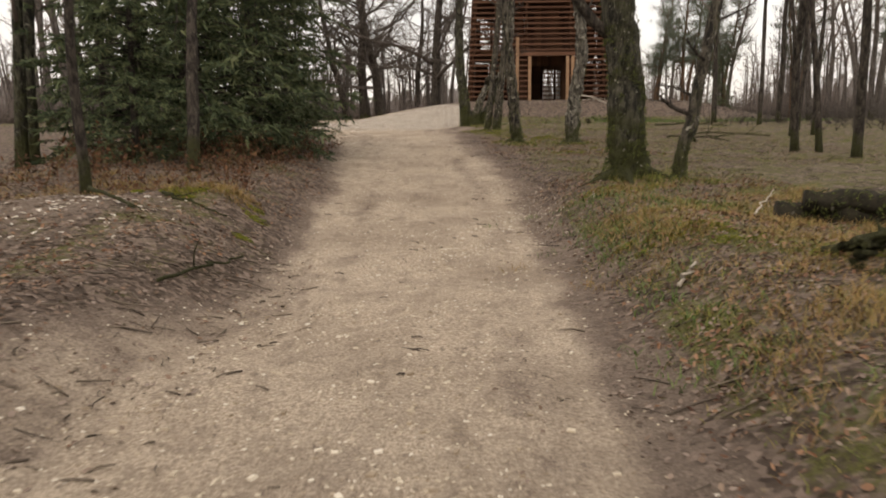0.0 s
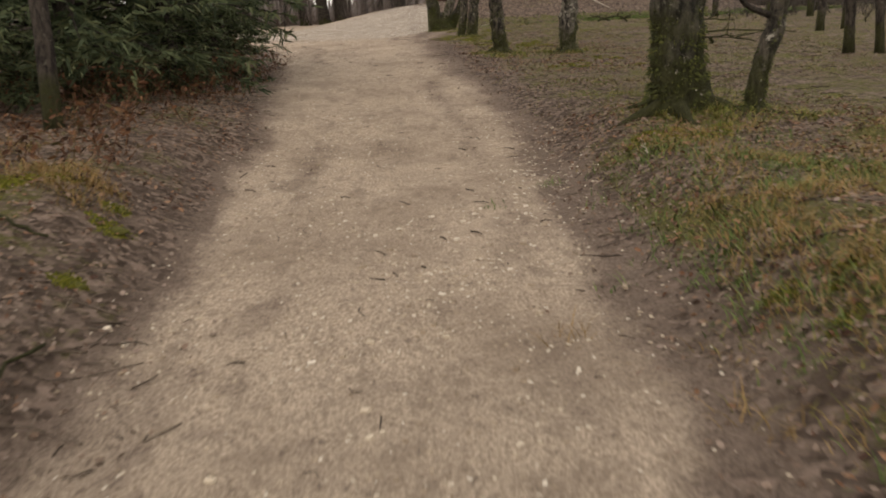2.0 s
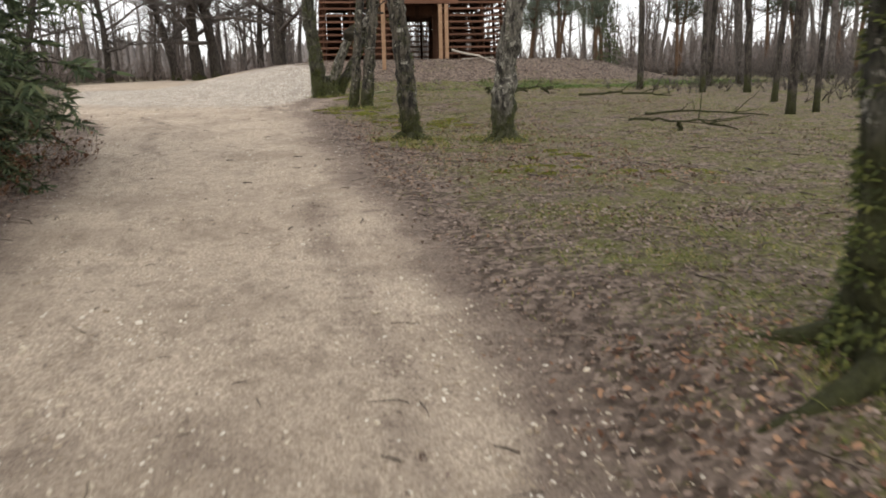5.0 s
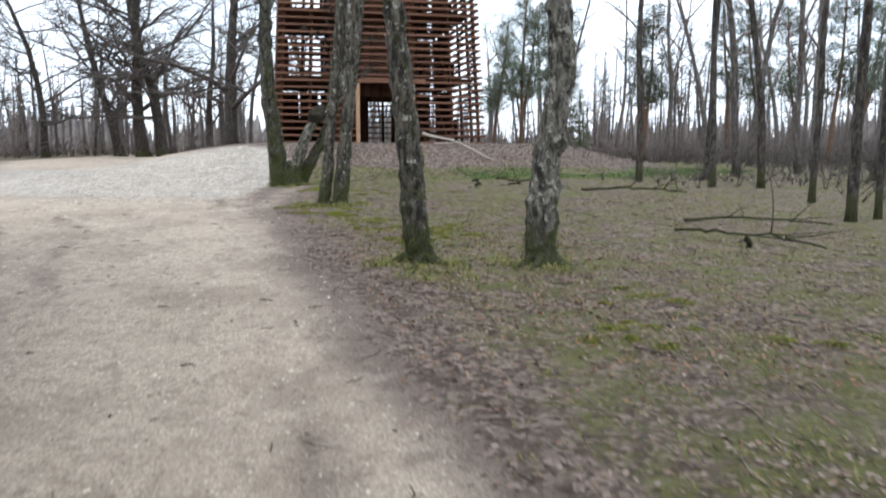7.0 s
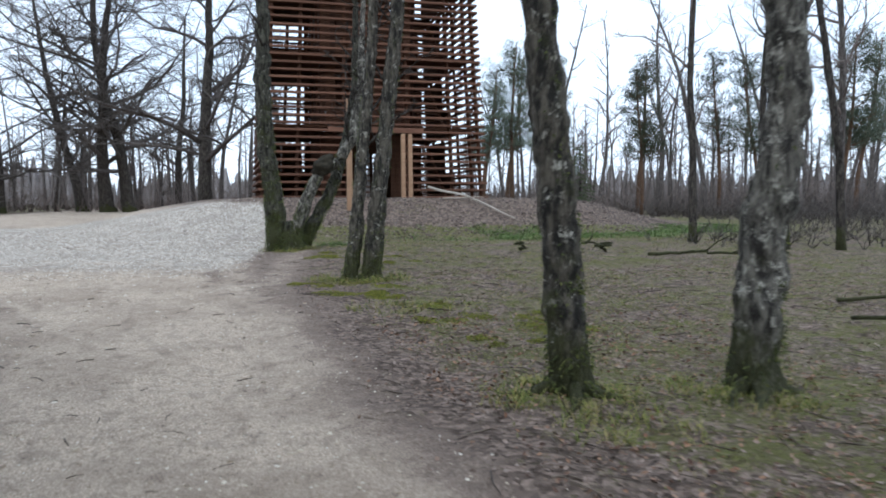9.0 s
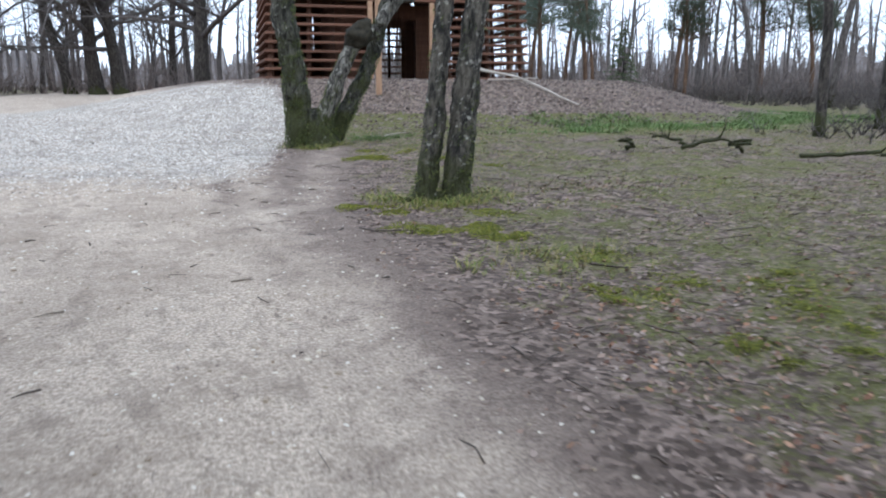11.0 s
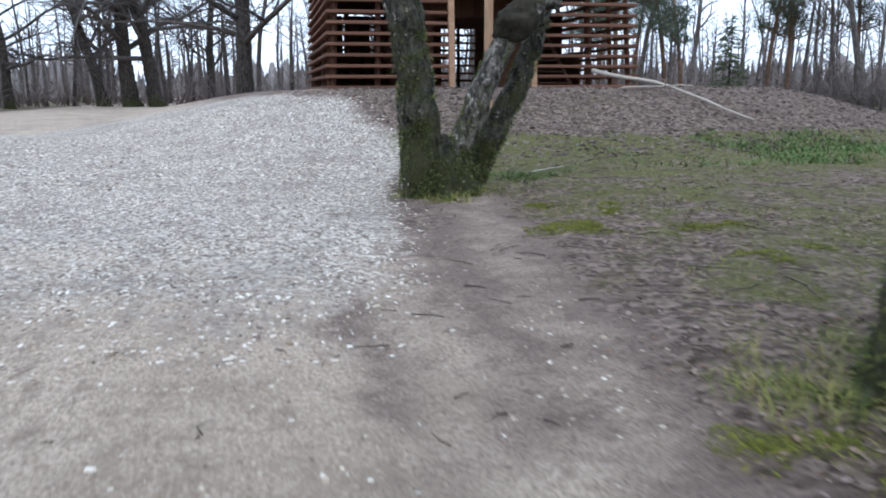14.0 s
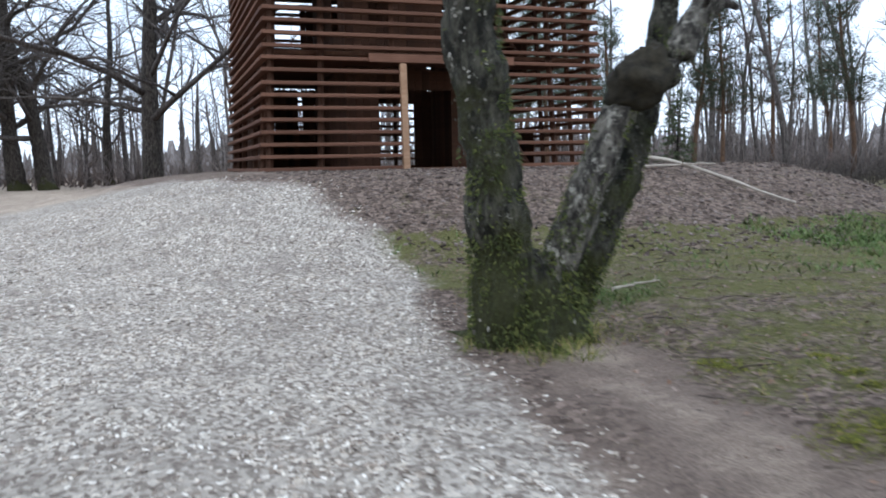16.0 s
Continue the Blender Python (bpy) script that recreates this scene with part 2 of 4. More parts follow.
# ---- mesh helpers ----
class Geo:
    """Collects points and faces; link() makes one mesh object of them."""

    def __init__(self, seed=1):
        self.v, self.f, self.rng = [], [], random.Random(seed)

    def tube(self, pts, radii, sides=6, rough=0.0, flare=0.0):
        up = Vector((0.31, 0.17, 0.93))
        base, count = len(self.v), len(pts)
        for i, p in enumerate(pts):
            d = (pts[min(i + 1, count - 1)] - pts[max(i - 1, 0)]).normalized()
            a = d.cross(up if abs(d.dot(up)) < 0.9 else Vector((1, 0.2, 0))).normalized()
            b = d.cross(a)
            for s in range(sides):
                w = 2 * math.pi * s / sides
                r = radii[i]
                if rough:
                    q = p + (a * math.cos(w) + b * math.sin(w)) * r
                    r *= 1 + rough * noise.noise(q * (0.55 / max(r, 0.05))) + 0.5 * rough * noise.noise(q * (2.2 / max(r, 0.05)))
                    r *= 1 + 0.3 * rough * noise.noise(Vector((math.cos(w) * 4.5, math.sin(w) * 4.5, p.z * 3.0)))
                k = 1 - (p.z - pts[0].z) / (0.15 + 3.0 * radii[0])
                if flare and k > 0:
                    r *= 1 + flare * k ** 2 * (0.6 + 0.6 * math.sin(w * 3 + 1.1) + 0.35 * math.sin(w * 5 + 0.4))
                self.v.append(p + (a * math.cos(w) + b * math.sin(w)) * r)
        for i in range(count - 1):
            for s in range(sides):
                k = (s + 1) % sides
                self.f.append((base + i * sides + s, base + i * sides + k, base + (i + 1) * sides + k, base + (i + 1) * sides + s))
        self.f.append(tuple(base + (count - 1) * sides + s for s in range(sides)))
        self.f.append(tuple(base + s for s in reversed(range(sides))))

    def box(self, m, sx, sy, sz, c=0.0):
        """A box with chamfered long edges, lengthwise along x."""
        base = len(self.v)
        y, z = sy / 2, sz / 2
        ring = [(-y + c, -z), (y - c, -z), (y, -z + c), (y, z - c), (y - c, z), (-y + c, z), (-y, z - c), (-y, -z + c)] if c else [(-y, -z), (y, -z), (y, z), (-y, z)]
        n = len(ring)
        for x in (-sx / 2, sx / 2):
            self.v += [m @ Vector((x, a, b)) for a, b in ring]
        for s in range(n):
            k = (s + 1) % n
            self.f.append((base + s, base + k, base + n + k, base + n + s))
        self.f.append(tuple(base + n + s for s in range(n)))
        self.f.append(tuple(base + s for s in reversed(range(n))))

    def blade(self, p, d, side, length, width, bend):
        """A tapering, bent strip."""
        b = len(self.v)
        tip = p + d * length + bend
        mid = p + d * length * 0.55 + bend * 0.3
        self.v += [p - side * width, p + side * width, mid - side * width * 0.8, mid + side * width * 0.8, tip]
        self.f += [(b, b + 1, b + 3, b + 2), (b + 2, b + 3, b + 4)]

    def flake(self, p, normal, size, ratio=0.6, curl=0.25):
        """A curled, leaf-like flake of six corners."""
        r = self.rng
        a = normal.orthogonal().normalized()
        a = (Matrix.Rotation(r.random() * 6.28, 3, normal) @ a)
        c = normal.cross(a)
        b = len(self.v)
        lift = normal * size * curl
        self.v += [p - a * size, p - a * size * 0.4 + c * size * ratio + lift, p + a * size * 0.5 + c * size * ratio * 0.8 + lift,
                   p + a * size + lift * 0.7, p + a * size * 0.4 - c * size * ratio + lift * 0.5, p - a * size * 0.5 - c * size * ratio * 0.8 + lift * 0.9]
        self.f += [(b, b + 1, b + 2, b + 3), (b, b + 3, b + 4, b + 5)]

    def chip(self, p, normal, lx, ly, lz):
        """A small solid splinter."""
        r = self.rng
        q = Vector((r.gauss(0, 0.25), r.gauss(0, 0.25), 1)).normalized()
        n = (normal * 0.8 + q * 0.5).normalized()
        a = Matrix.Rotation(r.random() * 6.28, 3, n) @ n.orthogonal().normalized()
        c = n.cross(a)
        b = len(self.v)
        self.v += [p - a * lx - c * ly, p + a * lx - c * ly * 0.6, p + a * lx * 0.8 + c * ly, p - a * lx * 0.9 + c * ly * 0.7]
        self.v += [p + n * lz * 2 - a * lx * 0.8 - c * ly * 0.8, p + n * lz * 2 + a * lx * 0.9 - c * ly * 0.5, p + n * lz * 2 + a * lx * 0.7 + c * ly * 0.8, p + n * lz * 2 - a * lx * 0.8 + c * ly * 0.6]
        self.f += [(b + 4, b + 5, b + 6, b + 7), (b, b + 1, b + 5, b + 4), (b + 1, b + 2, b + 6, b + 5), (b + 2, b + 3, b + 7, b + 6), (b + 3, b, b + 4, b + 7)]

    def data(self, name, material, smooth=True):
        me = bpy.data.meshes.new(name)
        me.from_pydata([tuple(v) for v in self.v], [], self.f)
        me.materials.append(material)
        if smooth:
            me.polygons.foreach_set("use_smooth", [True] * len(me.polygons))
        me.update()
        return me

    def link(self, name, material, parent=None, smooth=True, label=""):
        ob = new(name, self.data(name, material, smooth))
        ob.parent = parent
        return tagged(ob, label)


def thing(name, m, label, category, group=""):
    ob = new(name)
    ob.matrix_world = m
    ob.empty_display_size = 0.2
    return tagged(ob, label, category, group)


# ---- ground ----
def lerp(tab, v):
    if v <= tab[0][0]:
        return tab[0][1]
    for (a, p), (b, q) in zip(tab, tab[1:]):
        if v <= b:
            k = (v - a) / (b - a)
            return p + (q - p) * k * k * (3 - 2 * k)
    return tab[-1][1]


def smooth(a, b, v):
    k = min(1, max(0, (v - a) / (b - a)))
    return k * k * (3 - 2 * k)


PATH_Z = [(-30, -.35), (0, -.35), (5, -.33), (9.6, -.28), (12, -.05), (15, .12), (18, .25), (25, .42), (29, .5), (60, .6)]
VERGE_Z = [(-30, -.02), (6, -.02), (10, .05), (19, .21), (25, .44), (31, .6), (60, .6)]
PATH_X = [(-30, .2), (0, .3), (6, .35), (10.5, .15), (16, -.45), (21, -1.1), (27, -2.3), (34, -3.6), (60, -9)]
PATH_W = [(-30, 1.05), (6, 1.1), (10.5, 1.2), (16, 1.2), (21, 1.6), (27, 2.8), (34, 4.0), (60, 5)]
MOUND = (5.6, 48.0)
TOP = 1.6
HEAPS = [(-2.75, 6.3, 1.1, 0.26), (-2.0, 7.7, 0.7, 0.14), (2.5, 5.9, 0.9, 0.14), (3.0, 4.2, 0.9, 0.12), (2.85, 10.2, 0.8, 0.05),
         (3.1, 18.7, 0.5, 0.05), (1.85, 18.9, 0.5, 0.06), (-4.0, 11, 2.5, 0.25), (5.8, 27.6, 1.0, 0.12)]


def from_mound(x, y):
    return math.hypot((x - MOUND[0]) * (1.13 if x < MOUND[0] else 1.0), y - MOUND[1])


def height(x, y):
    d, w = abs(x - lerp(PATH_X, y)), lerp(PATH_W, y)
    k = smooth(w * 1.0, w * 1.9, d)
    z = lerp(PATH_Z, y) * (1 - k) + lerp(VERGE_Z, y) * k
    for hx, hy, r, h in HEAPS:
        q = (x - hx) ** 2 + (y - hy) ** 2
        if q < 9 * r * r:
            z += h * math.exp(-q / (r * r))
    dx = x - MOUND[0]
    r = math.hypot(dx, y - MOUND[1])
    a = smooth(0.3, 1.0, abs(dx) / max(r, 0.01))
    lo, hi = (10.3 - 4.6 * a, 14.6 - 1.1 * a) if dx < 0 else (10.3 - 2.8 * a, 14.6 - 0.9 * a)
    m = 1 - smooth(lo, hi, r)
    return z + (TOP - z) * m


SAND_RIGHT = [(0, 0.74), (9, 0.74), (14, 0.75), (20, 0.5), (27, 0.45), (40, 0.5)]
CHIP_EDGE = [(25, -0.6), (28.7, 0.05), (30.4, 0.2), (34.8, 1.2), (37.5, 0.8), (41, -0.4), (44, -1)]


def cover(x, y):
    """How much sand, wood chips and green there is at a place."""
    w, c = lerp(PATH_W, y), lerp(PATH_X, y)
    side = x - c + 0.16 * noise.noise(Vector((x * 0.7, y * 0.7, 6.0))) + 0.09 * noise.noise(Vector((x * 2.1, y * 2.1, 7.0)))
    if side < 0:
        w = w + 0.8 * (1 - smooth(2.4, 5.8, y))
        sand = 1 - smooth(w * 0.88, w + 0.35 + 0.35 * smooth(8, 13, y), -side)
    else:
        sand = 1 - smooth(w * lerp(SAND_RIGHT, y), w + 0.15 + 0.45 * smooth(8, 13, y), side)
    if y < 30:
        rut = math.exp(-((abs(side) - 0.6 * w) / 0.14) ** 2) + 0.5 * math.exp(-((side + 0.1) / 0.2) ** 2)
        sand -= 0.45 * rut * max(0, noise.noise(Vector((x * 0.9, y * 0.35, 4.0))) + 0.35)
        if side < -w * 0.7 and y < 6:
            sand *= 0.72
    heap = math.exp(-((x + 2.75) ** 2 + (y - 6.3) ** 2) / 1.1)
    sand = max(sand, 0.42 * heap)
    if side > 0 and y < 13:
        sand = max(sand, 0.36 * (1 - smooth(w + 0.1, w + 0.55, side)))
    band = math.exp(-((x - 0.3 - 0.13 * (y - 25.4)) / 0.4) ** 2) * smooth(23.5, 25, y) * (1 - smooth(30.2, 31.2, y))
    sand = max(sand, 0.62 * band)
    r = from_mound(x, y)
    if r < 15:
        sand = max(sand, (1 - smooth(8.5, 9.6, r)) * 0.45)
    chips = smooth(24.6, 30, y + 0.25 * side) * (1 - smooth(-0.45, 0.45, x - lerp(CHIP_EDGE, y))) * smooth(-8.5, -6.5, x + 0.25 * (y - 36)) * (1 - smooth(43, 46, y))
    green = 0.56 * smooth(0.2, 1.4, abs(side) - w)
    if 14.6 > r > 8:
        green *= 0.12
    if 13.2 < r < 17 and x > 1:
        green = 0.85
    if 1.75 < x < 5 and y < 9.8:
        green = 0.35 + 0.6 * smooth(-0.1, 0.25, noise.noise(Vector((x * 1.1, y * 0.9, 8.0))))
    if x < -2.2 and y < 34:
        green *= 0.35
    return sand, chips, green


def spaced(lo, a, b, hi, fine, grow=1.28):
    vals, v, s = [], a, fine
    while v > lo:
        s *= grow
        v -= s
        vals.append(v)
    vals = vals[::-1] + [a + fine * i for i in range(int((b - a) / fine) + 1)]
    v, s = vals[-1], fine
    while v < hi:
        s *= grow
        v += s
        vals.append(v)
    return vals


def relief(x, y):
    p = Vector((x, y, 0))
    return 0.04 * noise.noise(p * 1.1) + 0.026 * noise.noise(p * 3.7) + 0.016 * noise.noise(p * 8.1)


def build_ground():
    xs, ys = spaced(-400, -8, 10, 400, 0.11), spaced(-200, 0.5, 44, 600, 0.12)
    verts, covers, faces = [], [], []
    for y in ys:
        for x in xs:
            sand, chips, green = cover(x, y)
            rough = relief(x, y) * (1 - 0.35 * sand)
            verts.append((x, y, height(x, y) + rough))
            covers += (sand, chips, green, 1)
    n = len(xs)
    for j in range(len(ys) - 1):
        for i in range(n - 1):
            faces.append((j * n + i, j * n + i + 1, j * n + n + i + 1, j * n + n + i))
    me = bpy.data.meshes.new("ground")
    me.from_pydata(verts, [], faces)
    me.polygons.foreach_set("use_smooth", [True] * len(faces))
    me.materials.append(GROUND)
    at = me.color_attributes.new("cover", "FLOAT_COLOR", "POINT")
    at.data.foreach_set("color", covers)
    return tagged(new("ground", me), "sandy path through mossy leaf-strewn woodland ground", "ground", "", "structure")


def on(x, y, sink=0.0):
    sand = cover(x, y)[0]
    return Vector((x, y, height(x, y) + relief(x, y) * (1 - 0.35 * sand) - sink))


build_ground()


# ---- the tower ----
def build_tower():
    x0, x1, y0, y1 = 0.72, 9.52, 44.1, 52.9
    cx, cy, pitch, courses, lean = (x0 + x1) / 2, (y0 + y1) / 2, 0.28, 50, 0.052
    tower = thing("wooden_tower", pose(cx, cy, TOP), "tall tapering lookout tower of open red-brown timber slats", "tower")
    half = (x1 - x0) / 2
    g = Geo()
    g.box(Matrix(), 1, 0.17, 0.085, 0.012)
    slat = g.data("slat", SLAT, False)
    g = Geo()
    g.box(Matrix(), 1, 0.12, 0.12, 0.01)
    beam = g.data("post", CORE, False)
    g = Geo()
    g.box(Matrix(), 1, 0.03, 0.2, 0.004)
    board = g.data("board", CORE, False)

    def put(name, me, a, b, parent=tower, spin=0.0):
        a, b = Vector(a), Vector(b)
        ob = new(name, me)
        ob.parent = parent
        d = b - a
        if abs(d.z) > 0.9 * d.length:
            q = d.to_track_quat("X", "Y") @ Euler((spin, 0, 0)).to_quaternion()
        else:
            q = d.to_track_quat("X", "Z")
        ob.matrix_basis = Matrix.LocRotScale((a + b) / 2, q, (d.length, 1, 1))
        return ob

    rng = random.Random(4)
    for i in range(courses):
        z = 0.06 + i * pitch
        h = half - lean * z
        jz = [z + rng.gauss(0, 0.006) for k in range(4)]
        o = 0.07
        if z < 2.5:
            put("slat", slat, (-h - o, -h, jz[0]), (4.05 - cx, -h, jz[0]))
            put("slat", slat, (6.25 - cx, -h, jz[0]), (h + o, -h, jz[0]))
        else:
            put("slat", slat, (-h - o, -h, jz[0]), (h + o, -h, jz[0]))
        put("slat", slat, (-h - o, h, jz[1]), (h + o, h, jz[1]))
        put("slat", slat, (-h, -h + 0.09, jz[2]), (-h, h - 0.09, jz[2]))
        put("slat", slat, (h, -h + 0.09, jz[3]), (h, h - 0.09, jz[3]))
    top = courses * pitch
    # uprights behind the slats
    for k in (-1, -0.72, -0.3, 0.3, 0.72, 1):
        for s in (-1, 1):
            a, b = half - 0.16, half - 0.16 - lean * top
            if not (s == -1 and abs(k) == 0.3):
                put("post", beam, (k * a, s * a, 0), (k * b, s * b, top))
            if abs(k) < 1:
                put("post", beam, (s * a, k * a, 0), (s * b, k * b, top))
    for s in (-0.3, 0.3):
        a, b = half - 0.16 - lean * 2.6, half - 0.16 - lean * top
        put("post", beam, (s * a, -a, 2.6), (s * b, -b, top))
    # the closed core of upright boards, with openings between the storeys
    w, d = 1.9, 2.2
    for storey in range(5):
        z0 = storey * 2.75
        for s in (-1, 1):
            for i in range(int(2 * w / 0.205)):
                x = -w + 0.1 + i * 0.205
                gap = (storey == 0 and (abs(x) < 1.05 if s == -1 else 0.1 < x < 1.3)) or (storey > 0 and (0.75 < abs(x) < 1.2))
                lo, hi = z0 + 0.02, z0 + 2.6
                if gap and storey == 0:
                    lo = z0 + 2.1
                elif gap:
                    hi = z0 + 1.0
                put("board", board, (x, s * d, lo), (x, s * d, hi), spin=radians(90))
            for i in range(int(2 * d / 0.205)):
                y = -d + 0.1 + i * 0.205
                lo, hi = z0 + 0.02, z0 + (1.0 if storey > 0 and 0.5 < abs(y) < 1.3 else 2.6)
                put("board", board, (s * w, y, lo), (s * w, y, hi))
        if storey:
            for s in (-1, 1):
                h = half - 0.22 - lean * z0
                g = Geo()
                g.box(pose(0, s * (h + d) / 2, z0), 2 * h, h - d, 0.1, 0.01)
                g.link("deck", CORE, tower, False)
                if s == -1:
                    g = Geo()
                    g.box(pose(-(h + w) / 2, 0, z0, 0, 0, 90), 2 * d, h - w, 0.1, 0.01)
                    g.link("deck", CORE, tower, False)
        # a flight of stairs up the open side
        z1 = z0 + 2.75
        for x in (2.35, 3.4):
            put("stringer", beam, (x, -1.9, z0 + 0.1), (x, 1.9, z1))
        for i in range(15):
            k = (i + 0.5) / 15
            g = Geo()
            g.box(pose(2.88, -1.9 + 3.8 * k, z0 + 2.75 * k + 0.1), 1.05, 0.24, 0.04, 0.005)
            g.link("tread", SLAT, tower, False)
    # boarded lining behind the rear slats, open at one bay
    for storey in range(5):
        z0 = storey * 2.75
        h = half - 0.3 - lean * (z0 + 1.3)
        for i in range(int((h + 1.9) / 0.205)):
            x = -1.9 + i * 0.205
            lo = z0 + (1.5 if storey and (0.3 < x < 0.8 or 2.1 < x < 2.9 or -1.3 < x < -0.8) else 2.3 if storey == 0 and 0.5 < x < 1.9 else 0.02)
            put("board", board, (x, h, lo), (x, h, z0 + 2.65), spin=radians(90))
        for i in range(12):
            x = -h + i * 0.2
            top_z = (2.65 if i % 5 else 1.3) if storey == 0 else (0.7 if 1 < i < 11 else 2.6)
            put("board", board, (x, h, z0 + 0.02), (x, h, z0 + top_z), spin=radians(90))
        for i in range(int(2 * h / 0.205)):
            y = -h + i * 0.205
            if y > -1.0:
                put("board", board, (h, y, z0 + 0.02), (h, y, z0 + (2.6 if y > 0.5 else 1.1)))
                put("board", board, (-h, y, z0 + 0.02), (-h, y, z0 + (2.6 if y > 0.2 else 1.0)))
    g = Geo()
    g.box(pose(0, 0, 0.0), 2 * half - 0.3, 2 * half - 0.3, 0.08, 0.01)
    g.link("floor_deck", CORE, tower, False)
    # the doorway
    g = Geo()
    g.box(Matrix(), 1, 0.14, 0.16, 0.01)
    jamb = g.data("door_jamb", FRESH, False)
    fy = -half - 0.06
    for x in (4.08, 6.14, 6.42):
        put("door_jamb", jamb, (x - cx, fy, 0), (x - cx, fy + 0.12, 2.5))
    g = Geo()
    g.box(pose(5.1 - cx, fy + 0.1, 2.62), 3.7, 0.1, 0.2, 0.012)
    g.link("lintel", SLAT, tower, False)


build_tower()


# ---- trees ----
def bent(rng, p, d, length, count, wobble, lift=0.0):
    pts = [p.copy()]
    for i in range(count):
        d = (d + Vector((rng.gauss(0, wobble), rng.gauss(0, wobble), rng.gauss(0, wobble) + lift))).normalized()
        pts.append(pts[-1] + d * (length / count))
    return pts


def taper(a, b, n, power=1.0):
    return [a + (b - a) * (i / (n - 1)) ** power for i in range(n)]


def branch_out(g, rng, pts, r0, low, count, length, depth, spread, lift, twig, thick=0.5):
    """Limbs that leave a stem, and theirs in turn."""
    n = len(pts) - 1
    for i in range(count):
        k = low + (1 - low) * (i + rng.random() * 0.8) / count
        f = min(k * n, n - 0.01)
        a = int(f)
        p = pts[a].lerp(pts[a + 1], f - a)
        d0 = (pts[a + 1] - pts[a]).normalized()
        w = rng.random() * 6.28
        side = Vector((math.cos(w), math.sin(w), 0.1))
        d = (d0 * (1 - spread) + side * spread).normalized()
        ln = length * (1.15 - 0.65 * k) * rng.uniform(0.6, 1.15)
        r = max(r0 * (1.02 - 0.8 * k) * rng.uniform(0.8, 1.2) * thick, 0.008)
        c = 6 if depth == 2 else 4 if depth == 1 else 2
        sub = bent(rng, p, d, ln, c, 0.2, lift)
        g.tube(sub, taper(r, max(r * 0.22, 0.004 if depth else 0.003), c + 1), 5 if depth == 2 else 4 if depth == 1 else 3)
        if depth:
            branch_out(g, rng, sub, r, 0.2, twig[depth - 1], ln * 0.5, depth - 1, 0.6, lift * 0.8, twig)


def bark_growth(t, pts, radii, seed, tall, amount, swell=0.5):
    """Moss tufts, thickest at the foot, and loose bark scales on a stem."""
    rng = random.Random(seed)
    moss, scale = Geo(seed), Geo(seed + 1)
    foot = pts[0].z
    lot = [i for i in range(len(pts) - 1) if pts[i].z - foot < 4.2]
    side = rng.random() * 6.28
    for i in lot:
        a, b = pts[i], pts[i + 1]
        d = (b - a).normalized()
        e = d.orthogonal().normalized()
        f = d.cross(e)
        area = (b - a).length * radii[i]
        for j in range(int(area * 8000 * amount)):
            w = rng.random() * 6.28
            p = a.lerp(b, rng.random())
            h = p.z - foot
            out = e * math.cos(w) + f * math.sin(w)
            patch = 0.7 * math.exp(-(h / tall) ** 2) + 0.75 * noise.noise(p * 4.0 + out * 1.6) + 0.3 * noise.noise(p * 13 + out * 5) + 0.14 * math.cos(w - side)
            chance = smooth(0.22, 0.5, patch)
            q = p + out * radii[i] * rng.uniform(0.97, 1.07) * (1 + swell * max(0, 1 - h / (0.15 + 3 * radii[0])) ** 2)
            if rng.random() < chance:
                v = (out + Vector((rng.gauss(0, 0.5), rng.gauss(0, 0.5), rng.uniform(-0.8, 0.3)))).normalized()
                moss.blade(q, v, v.orthogonal().normalized(), rng.uniform(0.016, 0.042), 0.006, Vector((0, 0, -0.01)))
            elif rng.random() < 0.07:
                v = (out + Vector((rng.gauss(0, 0.3), rng.gauss(0, 0.3), rng.gauss(0, 0.3)))).normalized()
                scale.flake(q, v, rng.uniform(0.007, 0.02), rng.uniform(0.4, 0.8), rng.uniform(-0.3, 0.5))
    tagged(moss.link("moss", TRUNK_MOSS, t, False, "tufts of dark green moss on the bark"), kind="stuff")
    tagged(scale.link("bark_scale", BARK_SCALE, t, False, "loose grey bark scales"), kind="stuff")


def roots(t, m, r0, seed, mat):
    """Surface roots that run out from the foot and dive into the soil."""
    rng = random.Random(seed)
    o = m.to_translation()
    first = rng.random() * 6.28
    for i in range(5):
        w = first + i * 1.257 + rng.gauss(0, 0.25)
        ln = r0 * rng.uniform(2.2, 3.4)
        pts = []
        for k in range(7):
            q = r0 * 0.5 + ln * k / 6
            x, y = q * math.cos(w + 0.12 * k * (i % 2 - 0.5)), q * math.sin(w + 0.12 * k * (i % 2 - 0.5))
            pts.append(Vector((x, y, on(o.x + x, o.y + y).z - o.z + r0 * (0.5 * (1 - k / 6) ** 2 - 0.16 * k / 6))))
        g = Geo(seed + i)
        g.tube(pts, taper(r0 * 0.36, r0 * 0.1, 7), 10, 0.25)
        g.link("root", mat, t)


